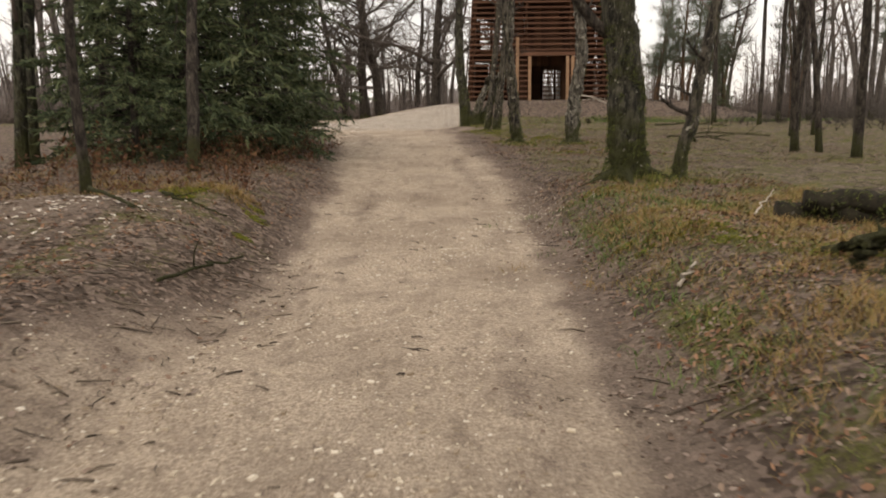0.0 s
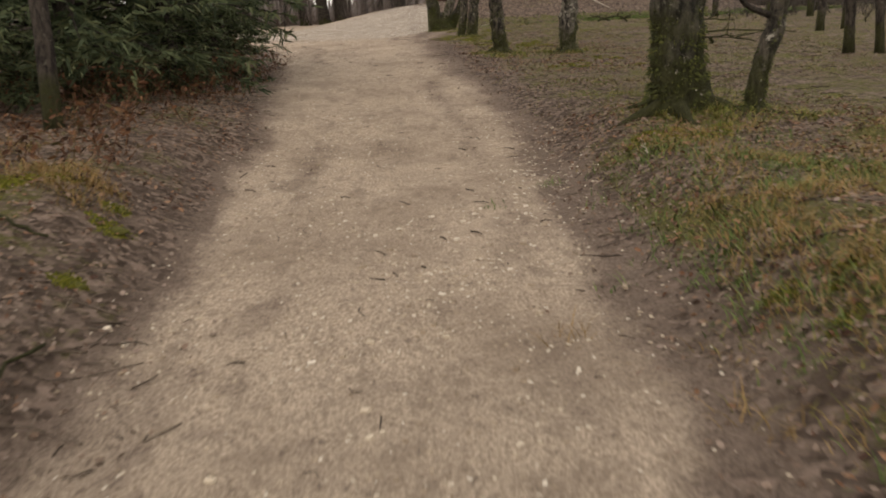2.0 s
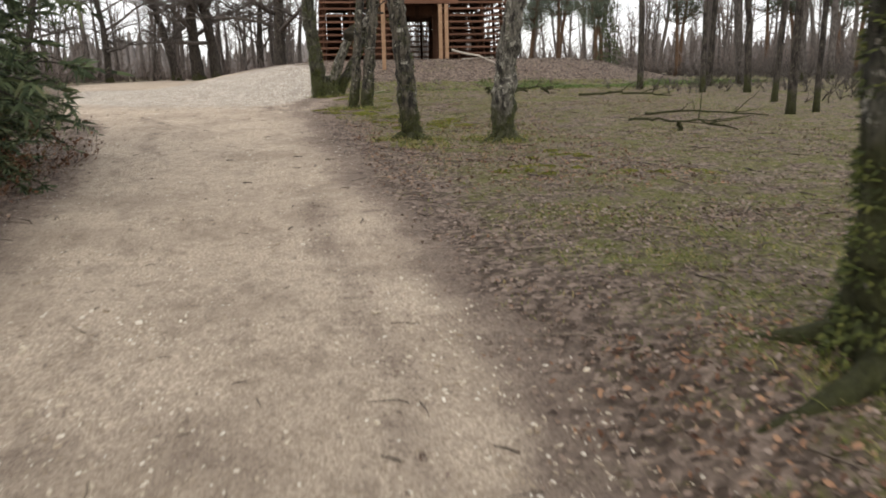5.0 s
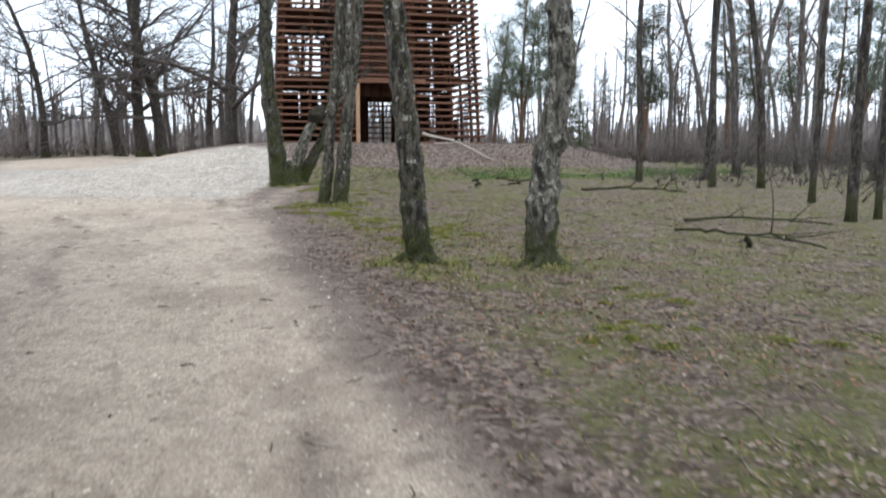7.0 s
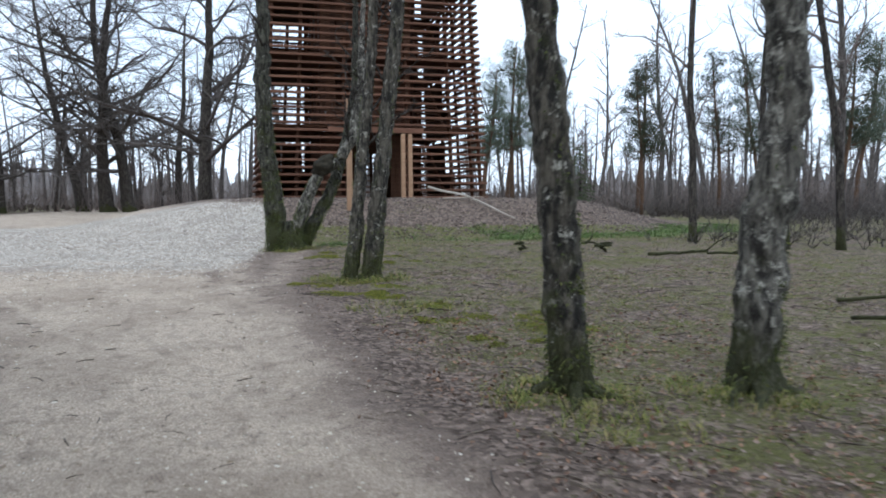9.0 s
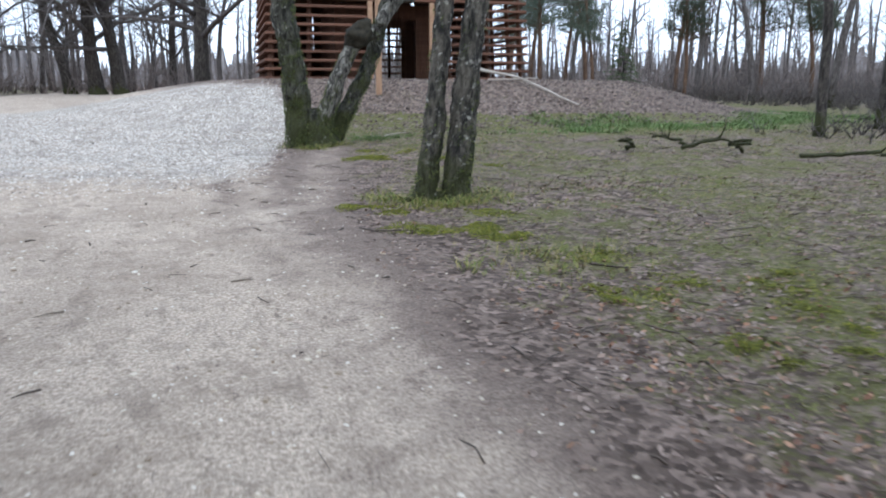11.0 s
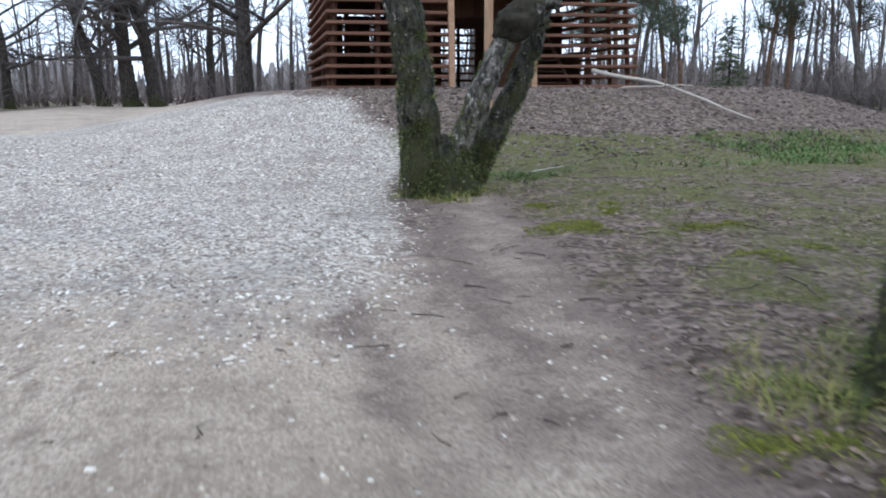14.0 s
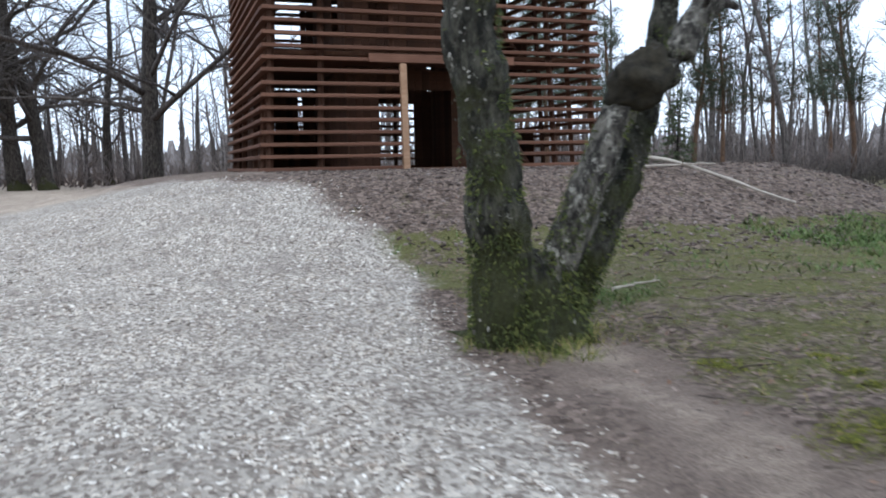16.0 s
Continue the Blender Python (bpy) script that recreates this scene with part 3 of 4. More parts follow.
def bare_tree(name, m, label, seed, pts, r0, r1, low, limbs, length, spread, lift, twig, mat, twigmat=None, sides=10, rough=0.2, flare=0.0, group="", cat="tree", thick=0.5, tall=1.6, thickness=1.0):
    """A leafless tree: a trunk along pts (relative to its foot) and a crown of limbs and twigs."""
    rng = random.Random(seed)
    noise.seed_set(seed + 1)
    t = thing(name, m, label, cat, group)
    pts = [Vector(p) for p in pts]
    fine = []
    for a, b in zip(pts, pts[1:]):
        k = max(2, int((b - a).length / (0.07 if rough > 0.2 and a.z < 3.5 else 0.22))) if rough else 2
        fine += [a.lerp(b, i / k) + Vector((rng.gauss(0, 1), rng.gauss(0, 1), 0)) * r0 * 0.03 for i in range(k)]
    fine.append(pts[-1])
    fine[0] = pts[0] - Vector((0, 0, 0.15))
    g = Geo(seed)
    span = (pts[-1] - pts[0]).length
    radii = [r0 + (r1 - r0) * min(1, (p - pts[0]).length / span) ** 0.8 for p in fine]
    g.tube(fine, radii, sides, rough, flare)
    g.link("trunk", mat, t)
    if rough > 0.2:
        bark_growth(t, fine, radii, seed, tall, thickness)
        roots(t, m, r0, seed, mat)
    g = Geo(seed)
    branch_out(g, rng, pts, r0, low, limbs, length, 2, spread, lift, twig, thick)
    g.link("crown", twigmat or TWIG, t, True, "bare branches and twigs")
    noise.seed_set(1)
    return t


def straight(rng, h, lean=0.04, n=7):
    d = Vector((rng.gauss(0, lean), rng.gauss(0, lean), 1)).normalized()
    return bent(rng, Vector((0, 0, 0)), d, h, n, 0.075, 0.03)


R = random.Random(11)
# the thick mossy tree by the path, and the thin crooked one beside it
bare_tree("mossy_oak", pose(2.76, 10.2, on(2.76, 10.2).z), "thick moss-covered tree trunk with flared roots beside the path", 21,
          [(0, 0, 0), (-0.03, 0, 0.5), (-0.06, 0, 1.2), (-0.2, 0.02, 2.3), (-0.35, 0.1, 5), (-0.5, 0.2, 9), (-0.4, 0.3, 13)], 0.235, 0.1, 0.4, 9, 4.5, 0.6, 0.08, (7, 6), BARK_MOSSY, BARK_DARK, 40, 0.22, 0.5, tall=2.2, thickness=1.5)
bare_tree("thin_birch", pose(3.34, 9.95, on(3.34, 9.95).z), "thin crooked birch with a patchy bark", 22,
          [(0, 0, 0), (0.03, 0, 0.3), (0.15, 0.02, 0.7), (0.2, 0, 1.15), (0.42, 0.02, 2.3), (0.5, 0, 5), (0.4, 0, 8)], 0.085, 0.03, 0.3, 8, 1.0, 0.7, 0.02, (4, 4), BARK_BIRCH, BARK_DARK, 18, 0.3, 0.5, tall=0.5, thickness=1.5)
bare_tree("birch", pose(3.14, 18.75, on(3.14, 18.75).z), "slender birch with white patches and a mossy foot", 23,
          [(0, 0, 0), (0.04, 0, 1.0), (0.19, 0, 1.95), (0.15, 0, 2.8), (0.1, 0, 3.4), (0.25, 0, 6), (0.3, 0, 11)], 0.165, 0.06, 0.5, 9, 3, 0.55, 0.06, (6, 5), BARK_PALE, BARK_DARK, 26, 0.42, 0.3, "trees by the path", "tree", 0.3, tall=0.55)
bare_tree("birch", pose(1.85, 18.9, on(1.85, 18.9).z), "slender leaning birch with grey bark and a mossy foot", 24,
          [(0, 0, 0), (-0.09, 0, 1.05), (-0.21, 0, 2.1), (-0.31, 0, 3.1), (-0.45, 0, 6), (-0.4, 0, 10)], 0.14, 0.05, 0.5, 8, 2.8, 0.55, 0.06, (6, 5), BARK_BIRCH, BARK_DARK, 24, 0.26, 0.3, "trees by the path", "tree", 0.3, tall=0.55)
bare_tree("birch", pose(1.28, 25.1, on(1.28, 25.1).z), "slim twin birch stem growing close to its neighbour", 25,
          [(0, 0, 0), (0.1, 0, 0.6), (0.13, 0, 1.1), (0.24, 0, 2.2), (0.35, 0, 3.4), (0.38, 0, 4.6), (0.3, 0, 8)], 0.105, 0.04, 0.4, 8, 1.6, 0.5, 0.06, (5, 5), BARK_BIRCH, BARK_DARK, 24, 0.26, 0.4, "trees by the path", "tree", 0.3, tall=0.55)
bare_tree("birch", pose(1.57, 25.05, on(1.57, 25.05).z), "slim mossy twin birch stem leaning outwards", 26,
          [(0, 0, 0), (0.06, 0, 0.5), (0.13, 0, 1.3), (0.29, 0, 2.7), (0.4, 0, 3.7), (0.44, 0, 4.7), (0.5, 0, 9)], 0.135, 0.05, 0.4, 8, 1.6, 0.5, 0.06, (5, 5), BARK_BIRCH, BARK_DARK, 24, 0.26, 0.4, "trees by the path", "tree", 0.3, tall=0.55)


# the clump of three stems beside the chip slope
def build_clump():
    m = pose(0.85, 30.7, on(0.85, 30.7).z)
    t = thing("multi_stemmed_birch", m, "gnarled mossy birch of three stems with a dark burl", "tree", "trees by the path")
    stems = [([(-0.22, 0, -0.2), (-0.24, 0, 0.2), (-0.27, 0, 0.7), (-0.34, 0, 1.3), (-0.44, 0, 2.0), (-0.5, 0, 3.2), (-0.45, 0.1, 6), (-0.3, 0.2, 9)], 0.205, 0.06, BARK_MOSSY),
             ([(0.06, 0.0, -0.2), (0.1, 0, 0.25), (0.2, -0.05, 0.6), (0.4, -0.1, 1.15), (0.58, -0.1, 1.5), (0.72, -0.1, 1.72), (1.0, -0.1, 1.82), (1.14, -0.1, 2.05), (1.32, -0.1, 2.3), (1.5, 0, 3.4), (1.6, 0.1, 5.5)], 0.14, 0.04, BARK_PALE),
             ([(0.2, 0.1, -0.2), (0.28, 0.1, 0.1), (0.55, 0.15, 0.6), (0.8, 0.2, 1.05), (1.02, 0.25, 1.6), (1.2, 0.3, 2.1), (1.45, 0.4, 3.4), (1.5, 0.5, 6)], 0.135, 0.04, BARK_MOSSY)]
    rng = random.Random(5)
    for pts, a, b, mat in stems:
        pts = [Vector(p) for p in pts]
        fine = []
        for p, q in zip(pts, pts[1:]):
            k = max(2, int((q - p).length / 0.1))
            fine += [p.lerp(q, i / k) + Vector((rng.gauss(0, 0.006), rng.gauss(0, 0.006), 0)) for i in range(k)]
        fine.append(pts[-1])
        g = Geo(3)
        g.tube(fine, taper(a, b, len(fine), 1.1), 30, 0.34, 0.3)
        g.link("stem", mat, t)
        bark_growth(t, fine, taper(a, b, len(fine), 1.1), 60 + len(pts), 1.3, 1.6)
        g = Geo(8)
        branch_out(g, rng, pts, a, 0.74, 8, 1.6, 2, 0.55, 0.03, (5, 4))
        g.link("crown", BARK_DARK, t, True, "bare branches and twigs")
    g = Geo(12)
    bole = [Vector((0.0, 0.03, z)) for z in np.linspace(-0.2, 0.62, 9)]
    g.tube(bole, [0.36, 0.34, 0.31, 0.29, 0.27, 0.24, 0.2, 0.13, 0.04], 36, 0.4, 0.2)
    bark_growth(t, bole, [0.35, 0.33, 0.31, 0.29, 0.28, 0.25, 0.2, 0.14, 0.04], 66, 1.5, 1.5)
    roots(t, m, 0.2, 67, BARK_MOSSY)
    g.link("bole", BARK_MOSSY, t, True, "swollen mossy bole at the foot")
    g = Geo(9)
    rows, cols = 18, 26
    for i in range(rows + 1):
        for k in range(cols):
            a, w = math.pi * (i + 0.02) / (rows + 0.04), 6.2832 * k / cols
            d = Vector((math.sin(a) * math.cos(w), math.sin(a) * math.sin(w), math.cos(a)))
            r = 0.19 * (1 + 0.3 * noise.noise(d * 1.6) + 0.34 * abs(noise.noise(d * 4.1)) + 0.12 * noise.noise(d * 11))
            g.v.append(Vector((0.72, -0.16, 1.76)) + Vector((d.x * 1.15, d.y * 0.9, d.z * 0.95 + d.x * 0.35)) * r)
    for i in range(rows):
        for k in range(cols):
            n = (k + 1) % cols
            g.f.append((i * cols + k, (i + 1) * cols + k, (i + 1) * cols + n, i * cols + n))
    g.link("burl", ROTTEN, t, True, "dark swollen burl")
    g = Geo(10)
    g.tube(bent(rng, Vector((1.3, -0.1, 2.28)), Vector((1, 0, 0.12)), 0.34, 4, 0.1), taper(0.04, 0.028, 5), 8, 0.3)
    g.link("branch_stub", BARK_DARK, t)


build_clump()


# slim trees of the wood, near ones one by one
def pole_tree(name, x, y, r, h, label, seed, mat=BARK_DARK, low=0.3, group="trees of the wood", lean=0.03, limbs=9, length=2.4):
    return bare_tree(name, pose(x, y, on(x, y).z), label, seed, straight(random.Random(seed), h, lean), r, r * 0.3, low, limbs, length, 0.5, 0.07, (5, 5), mat, None, 10, 0.15, 0.3, group)


for i, (x, y, r, h) in enumerate([(9.9, 30.1, 0.15, 13), (10.9, 28.2, 0.13, 14), (12.1, 28.0, 0.15, 13), (10.6, 24.2, 0.11, 12), (9.5, 21.8, 0.14, 13), (10.1, 21.9, 0.1, 12),
                                  (7.2, 15.9, 0.13, 12), (7.6, 15.7, 0.11, 12), (7.6, 14.2, 0.14, 13), (11.4, 19, 0.14, 12), (9.6, 16.5, 0.12, 12), (13.5, 24, 0.16, 13), (13.0, 32, 0.16, 14)]):
    pole_tree("woodland_tree", x, y, r * 0.66, h, "slim bare woodland tree with dark bark", 40 + i)
pole_tree("young_tree", -2.86, 10.0, 0.085, 11, "slim dark young trunk in front of conifers", 60, BARK_DARK, 0.35, "", 0.01, 7, 1.2)
pole_tree("young_tree", -3.38, 8.15, 0.06, 9, "thin slightly leaning young trunk", 61, BARK_DARK, 0.4, "", 0.03, 6, 1.2)
pole_tree("young_tree", -6.1, 11.7, 0.1, 10, "slim bare tree with mossy bark", 62, BARK_MOSSY, 0.2, "", 0.02, 9, 2)
pole_tree("young_tree", -7.2, 14, 0.13, 12, "slim bare tree with mossy bark", 63, BARK_MOSSY, 0.3, "", 0.02, 9, 2)


# spreading oaks beyond the mound
def oak(x, y, r, h, seed):
    rng = random.Random(seed)
    return bare_tree("bare_oak", pose(x, y, on(x, y).z), "large leafless spreading oak with dark trunk", seed, straight(rng, h, 0.03, 8), r, r * 0.2, 0.14, 24, h * 0.52, 0.78, 0.05, (12, 13), BARK_DARK, BARK_FAR, 12, 0.15, 0.4, "oaks beyond the mound", "tree", 0.36)


for i, (x, y, r, h) in enumerate([(-9.6, 80, 0.55, 22), (-8.0, 80, 0.5, 22), (-11.9, 83, 0.42, 18), (-1.7, 59.5, 0.42, 18), (-16, 76, 0.32, 16), (-20.5, 70, 0.34, 16), (-5.2, 93, 0.4, 18)]):
    oak(x, y, r, h, 80 + i)


# the wood all round: a few kinds of tree, each copied
def wood():
    kinds = []
    for s in range(5):
        rng = random.Random(100 + s)
        kinds.append(bare_tree("woodland_tree", pose(40 + s * 3, 70, 0.5), "bare woodland tree in the distance", 100 + s, straight(rng, 14 + s, 0.05, 7), 0.15 + 0.02 * s, 0.04, 0.25, 13, 3.4, 0.5, 0.08, (7, 6), BARK_FAR, None, 7, 0.0, 0.0, "trees of the wood"))
    rng = random.Random(7)
    placed = []
    tries = 0
    while len(placed) < 88 and tries < 6000:
        tries += 1
        a = rng.uniform(-1.35, 1.35) if len(placed) % 8 else rng.uniform(-3.14, 3.14)
        d = rng.uniform(14, 75)
        x, y = 3 + d * math.sin(a), 24 + d * math.cos(a)
        side = x - lerp(PATH_X, y)
        if abs(side) < 6.5 or from_mound(x, y) < 17 or (-14 < x < 1 and 36 < y < 78) or y < -15 and len(placed) % 3:
            continue
        if -2 < x < 12 and y < 40:
            continue
        if any((x - p) ** 2 + (y - q) ** 2 < 4 for p, q in placed):
            continue
        placed.append((x, y))
        k = copy_thing(rng.choice(kinds), pose(x, y, height(x, y), 0, 0, rng.uniform(0, 360)))
        k.scale = [rng.uniform(0.75, 1.15)] * 3


wood()


# far trunks and brush, past counting
def far_woods():
    rng = random.Random(9)
    g, b = Geo(9), Geo(10)
    for i in range(750):
        a = rng.uniform(-1.6, 1.6) if i % 6 else rng.uniform(-3.14, 3.14)
        d = rng.uniform(60, 130)
        x, y = 3 + d * math.sin(a), 26 + d * math.cos(a)
        h = rng.uniform(7, 13)
        pts = bent(rng, Vector((x, y, height(x, y) - 0.2)), Vector((0, 0, 1)), h, 4, 0.05)
        g.tube(pts, taper(rng.uniform(0.1, 0.24), 0.03, 5), 4)
        for j in range(24):
            k = rng.uniform(0.2, 0.98) * 4
            p = pts[int(k)].lerp(pts[int(k) + 1], k - int(k))
            w = rng.random() * 6.28
            s = bent(rng, p, Vector((math.cos(w), math.sin(w), 0.8)), rng.uniform(1, 3.2), 2, 0.3)
            b.tube(s, (0.04, 0.025, 0.008), 3)
    for i in range(6500):
        a = rng.uniform(-1.3, 1.3)
        d = rng.uniform(38, 105)
        x, y = 3 + d * math.sin(a), 26 + d * math.cos(a)
        if math.hypot(x - MOUND[0], y - MOUND[1]) < 22 or (-16 < x < 1 and 30 < y < 80):
            continue
        for j in range(2):
            w = rng.random() * 6.28
            b.tube(bent(rng, Vector((x, y, height(x, y))), Vector((math.cos(w) * 0.6, math.sin(w) * 0.6, 1)), rng.uniform(1.0, 4.8), 3, 0.35), (0.035, 0.026, 0.016, 0.006), 3)
    # a dark thicket between the trees beyond the mound's foot
    d = Geo(14)
    for i in range(3600):
        x, y = rng.uniform(9, 42), rng.uniform(17, 62)
        if math.hypot(x - MOUND[0], y - MOUND[1]) < 17 or x < 9 + 0.35 * max(0, 30 - y) or noise.noise(Vector((x * 0.22, y * 0.22, 3))) < -0.22:
            continue
        for j in range(3):
            w = rng.random() * 6.28
            d.tube(bent(rng, Vector((x, y, height(x, y) - 0.02)), Vector((math.cos(w) * 0.7, math.sin(w) * 0.7, 1)), rng.uniform(0.2, 0.5 + 0.04 * (y - 17) + 0.03 * (x - 9)), 3, 0.35), (0.012, 0.009, 0.007, 0.003), 3)
    tagged(d.link("thicket", BARK_FAR), "dark leafless thicket between the trees", "undergrowth", "", "stuff")
    tagged(g.link("far_wood_trunks", BARK_FAR), "distant woodland trunks", "woodland", "", "stuff")
    tagged(b.link("far_wood_brush", TWIG), "distant bare undergrowth and branches", "undergrowth", "", "stuff")


far_woods()


# the edge of the woodland far off, an uneven wall of bare tops, haze in its colour
def woodland_edge():
    g = Geo(13)
    n = 2600
    for i in range(n):
        a = 6.2832 * i / n
        d = 150 + 14 * noise.noise(Vector((math.cos(a) * 4, math.sin(a) * 4, 0)))
        top = 6.8 + 4 * noise.noise(Vector((math.cos(a) * 9, math.sin(a) * 9, 2))) + 1.2 * noise.noise(Vector((math.cos(a) * 60, math.sin(a) * 60, 5))) + g.rng.uniform(-2.6, 2.0)
        for z, k in ((-1, 0), (top * 0.6, 3), (top, 6)):
            g.v.append(Vector((3 + (d + k) * math.sin(a), 26 + (d + k) * math.cos(a), z)))
    for i in range(n):
        j = (i + 1) % n
        for k in range(2):
            g.f.append((i * 3 + k, j * 3 + k, j * 3 + k + 1, i * 3 + k + 1))
    tagged(g.link("backdrop", WOOD_EDGE, None, False), "distant grey-brown woodland edge, paled with painted haze", "woodland", "", "structure")


woodland_edge()


# ---- conifers ----
def conifer(seed, h, spread, low, mat_bark, mat_needle, whorl, label, name="spruce", dense=11, size=1.7):
    rng = random.Random(seed)
    t = thing(name, Matrix(), label, "conifer", "conifers")
    g = Geo(seed)
    pts = bent(rng, Vector((0, 0, -0.1)), Vector((0, 0, 1)), h, 8, 0.015)
    g.tube(pts, taper(0.13 * h / 9, 0.02, 9), 8, 0.1)
    n = Geo(seed)
    z = low
    while z < h - 0.3:
        k = (z - low) / (h - low)
        for i in range(whorl):
            w = rng.random() * 6.28
            ln = spread * (1 - k) ** 0.75 * rng.uniform(0.55, 1.1) + 0.2
            d = Vector((math.cos(w), math.sin(w), rng.uniform(-0.15, 0.25)))
            p = Vector((0, 0, z + rng.uniform(-0.15, 0.15)))
            limb = bent(rng, p, d, ln, 6, 0.07, -0.05)
            g.tube(limb, taper(0.022, 0.005, 7), 3)
            for j in range(int(ln * dense)):
                f = rng.uniform(0.18, 1.0) * 5.99
                q = limb[int(f)].lerp(limb[int(f) + 1], f - int(f))
                out = (limb[int(f) + 1] - limb[int(f)]).normalized()
                side = out.cross(Vector((0, 0, 1))).normalized() * rng.choice((-1, 1))
                dirn = (out * 0.7 + side * rng.uniform(0.3, 1) + Vector((0, 0, rng.uniform(-0.35, 0.15)))).normalized()
                tl = rng.uniform(0.12, 0.34)
                for s in range(6):
                    c = q + dirn * tl * s / 6
                    e = Vector((rng.gauss(0, 1), rng.gauss(0, 1), rng.gauss(0, 0.7))).normalized()
                    v = (dirn * 0.8 + e * 0.8).normalized()
                    n.blade(c, v, v.cross(e).normalized(), rng.uniform(0.05, 0.11) * size, 0.009 * size, Vector((0, 0, -0.015)))
        z += 0.27
    g.link("trunk", mat_bark, t)
    n.link("crown", mat_needle, t, False, "dark green needled branches")
    return t


def pine(seed, h):
    """A tall pine: bare lower trunk, crooked limbs and rounded clumps of needles."""
    rng = random.Random(seed)
    t = thing("pine", Matrix(), "distant pine with rounded clumps of green needles", "conifer", "conifers")
    g, n = Geo(seed), Geo(seed)
    pts = bent(rng, Vector((0, 0, -0.1)), Vector((0, 0, 1)), h, 9, 0.04)
    g.tube(pts, taper(0.19, 0.05, 10), 8, 0.1)
    for i in range(34):
        k = rng.uniform(0.38, 0.99)
        f = k * 8.99
        p = pts[int(f)].lerp(pts[int(f) + 1], f - int(f))
        w = rng.random() * 6.28
        ln = rng.uniform(0.9, 2.9) * (1.25 - 0.75 * k)
        limb = bent(rng, p, Vector((math.cos(w), math.sin(w), 0.25)), ln, 5, 0.18, 0.06)
        g.tube(limb, taper(0.05, 0.015, 6), 4)
        for q in limb[2:]:
            for c in range(2):
                o = q + Vector((rng.gauss(0, 0.3), rng.gauss(0, 0.3), rng.gauss(0.1, 0.18)))
                size = rng.uniform(0.25, 0.5)
                for j in range(42):
                    v = Vector((rng.gauss(0, 1), rng.gauss(0, 1), rng.gauss(0.15, 0.7))).normalized()
                    n.blade(o + v * size * rng.random() ** 0.5, (v + Vector((0, 0, 0.3))).normalized(), v.orthogonal().normalized(), rng.uniform(0.1, 0.2), 0.018, Vector((0, 0, -0.02)))
    g.link("trunk", PINE_BARK, t)
    n.link("crown", NEEDLE_PINE, t, False, "rounded clumps of green needles")
    return t


def place_conifers():
    a = conifer(1, 9.5, 2.1, 0.35, BARK_DARK, NEEDLE, 6, "dense dark green spruce beside the path")
    b = conifer(2, 7.0, 1.7, 0.25, BARK_DARK, NEEDLE, 6, "smaller dense dark green spruce")
    spots = [(-3.6, 12.2, a, 1.0), (-4.9, 13.3, b, 1.1), (-3.35, 15.0, a, 1.0), (-4.8, 11.9, b, 0.7), (-3.9, 17.2, b, 1.1), (-5.5, 17.5, b, 1.1), (-3.9, 10.7, b, 0.55), (-2.95, 16.0, b, 0.6), (-2.9, 13.7, b, 0.5), (-3.2, 17.9, b, 0.6)]
    for i, (x, y, k, s) in enumerate(spots):
        m = pose(x, y, height(x, y), 0, 0, i * 77)
        if i < 2:
            k.matrix_world = m
        else:
            k = copy_thing(k, m)
        k.scale = (s, s, s)
    p = pine(3, 13)
    rng = random.Random(31)
    p.matrix_world = pose(15.5, 63, 0.5)
    p.scale = (0.75, 0.75, 0.75)
    for i, (x, y, s) in enumerate([(14.6, 60, 0.62), (17.2, 62, 0.85), (18.2, 57, 0.6), (21, 64, 0.8), (23, 56, 0.65), (26, 62, 0.8), (19.6, 70, 0.9), (24, 74, 0.95), (36, 50, 0.8), (44, 70, 1.0), (31, 56, 0.75), (35, 66, 0.9), (29, 47, 0.7), (40, 58, 0.9)]):
        copy_thing(p, pose(x, y, height(x, y), 0, 0, i * 50)).scale = (s, s, s)
    copy_thing(b, pose(16.5, 50.5, height(16.5, 50.5), 0, 0, 30)).scale = (0.55, 0.55, 0.5)


place_conifers()


# ---- loose things on the ground ----
def up_at(x, y):
    e = 0.15
    return Vector((height(x - e, y) - height(x + e, y), height(x, y - e) - height(x, y + e), 2 * e)).normalized()


def stick(name, a, b, r, label, seed, mat, bow=0.05, forks=0, lift=0.0, cat="branch", sides=8, growth=0.0):
    """A fallen branch from a to b, with side shoots."""
    rng = random.Random(seed)
    t = thing(name, Matrix.Translation(a), label, cat)
    a, b = Vector(a), Vector(b)
    d = b - a
    n = 12
    pts = []
    for i in range(n + 1):
        k = i / n
        pts.append(d * k + Vector((rng.gauss(0, bow), rng.gauss(0, bow), abs(rng.gauss(0, bow * 0.4)) + lift * math.sin(k * 3.1))) * math.sin(k * 3.1) * 0.8)
    g = Geo(seed)
    g.tube(pts, taper(r, r * (0.8 if growth else 0.45), n + 1), sides, 0.45 if growth else 0.25)
    g.link("stem", mat, t)
    if growth:
        bark_growth(t, pts, taper(r, r * 0.8, n + 1), seed, 0.3, growth, 0.0)
    for i in range(forks):
        k = rng.randint(3, n - 2)
        w = Vector((rng.gauss(0, 1), rng.gauss(0, 1), abs(rng.gauss(0, 0.7)))).normalized()
        g = Geo(seed + i)
        s = bent(rng, pts[k], (d.normalized() + w * 1.2).normalized(), d.length * rng.uniform(0.15, 0.4), 5, 0.15)
        g.tube(s, taper(r * 0.5, r * 0.15, 6), 5, 0.1)
        g.link("side_branch", mat, t)
    return t


def lay(x, y, up=0.0):
    return on(x, y) + Vector((0, 0, up))


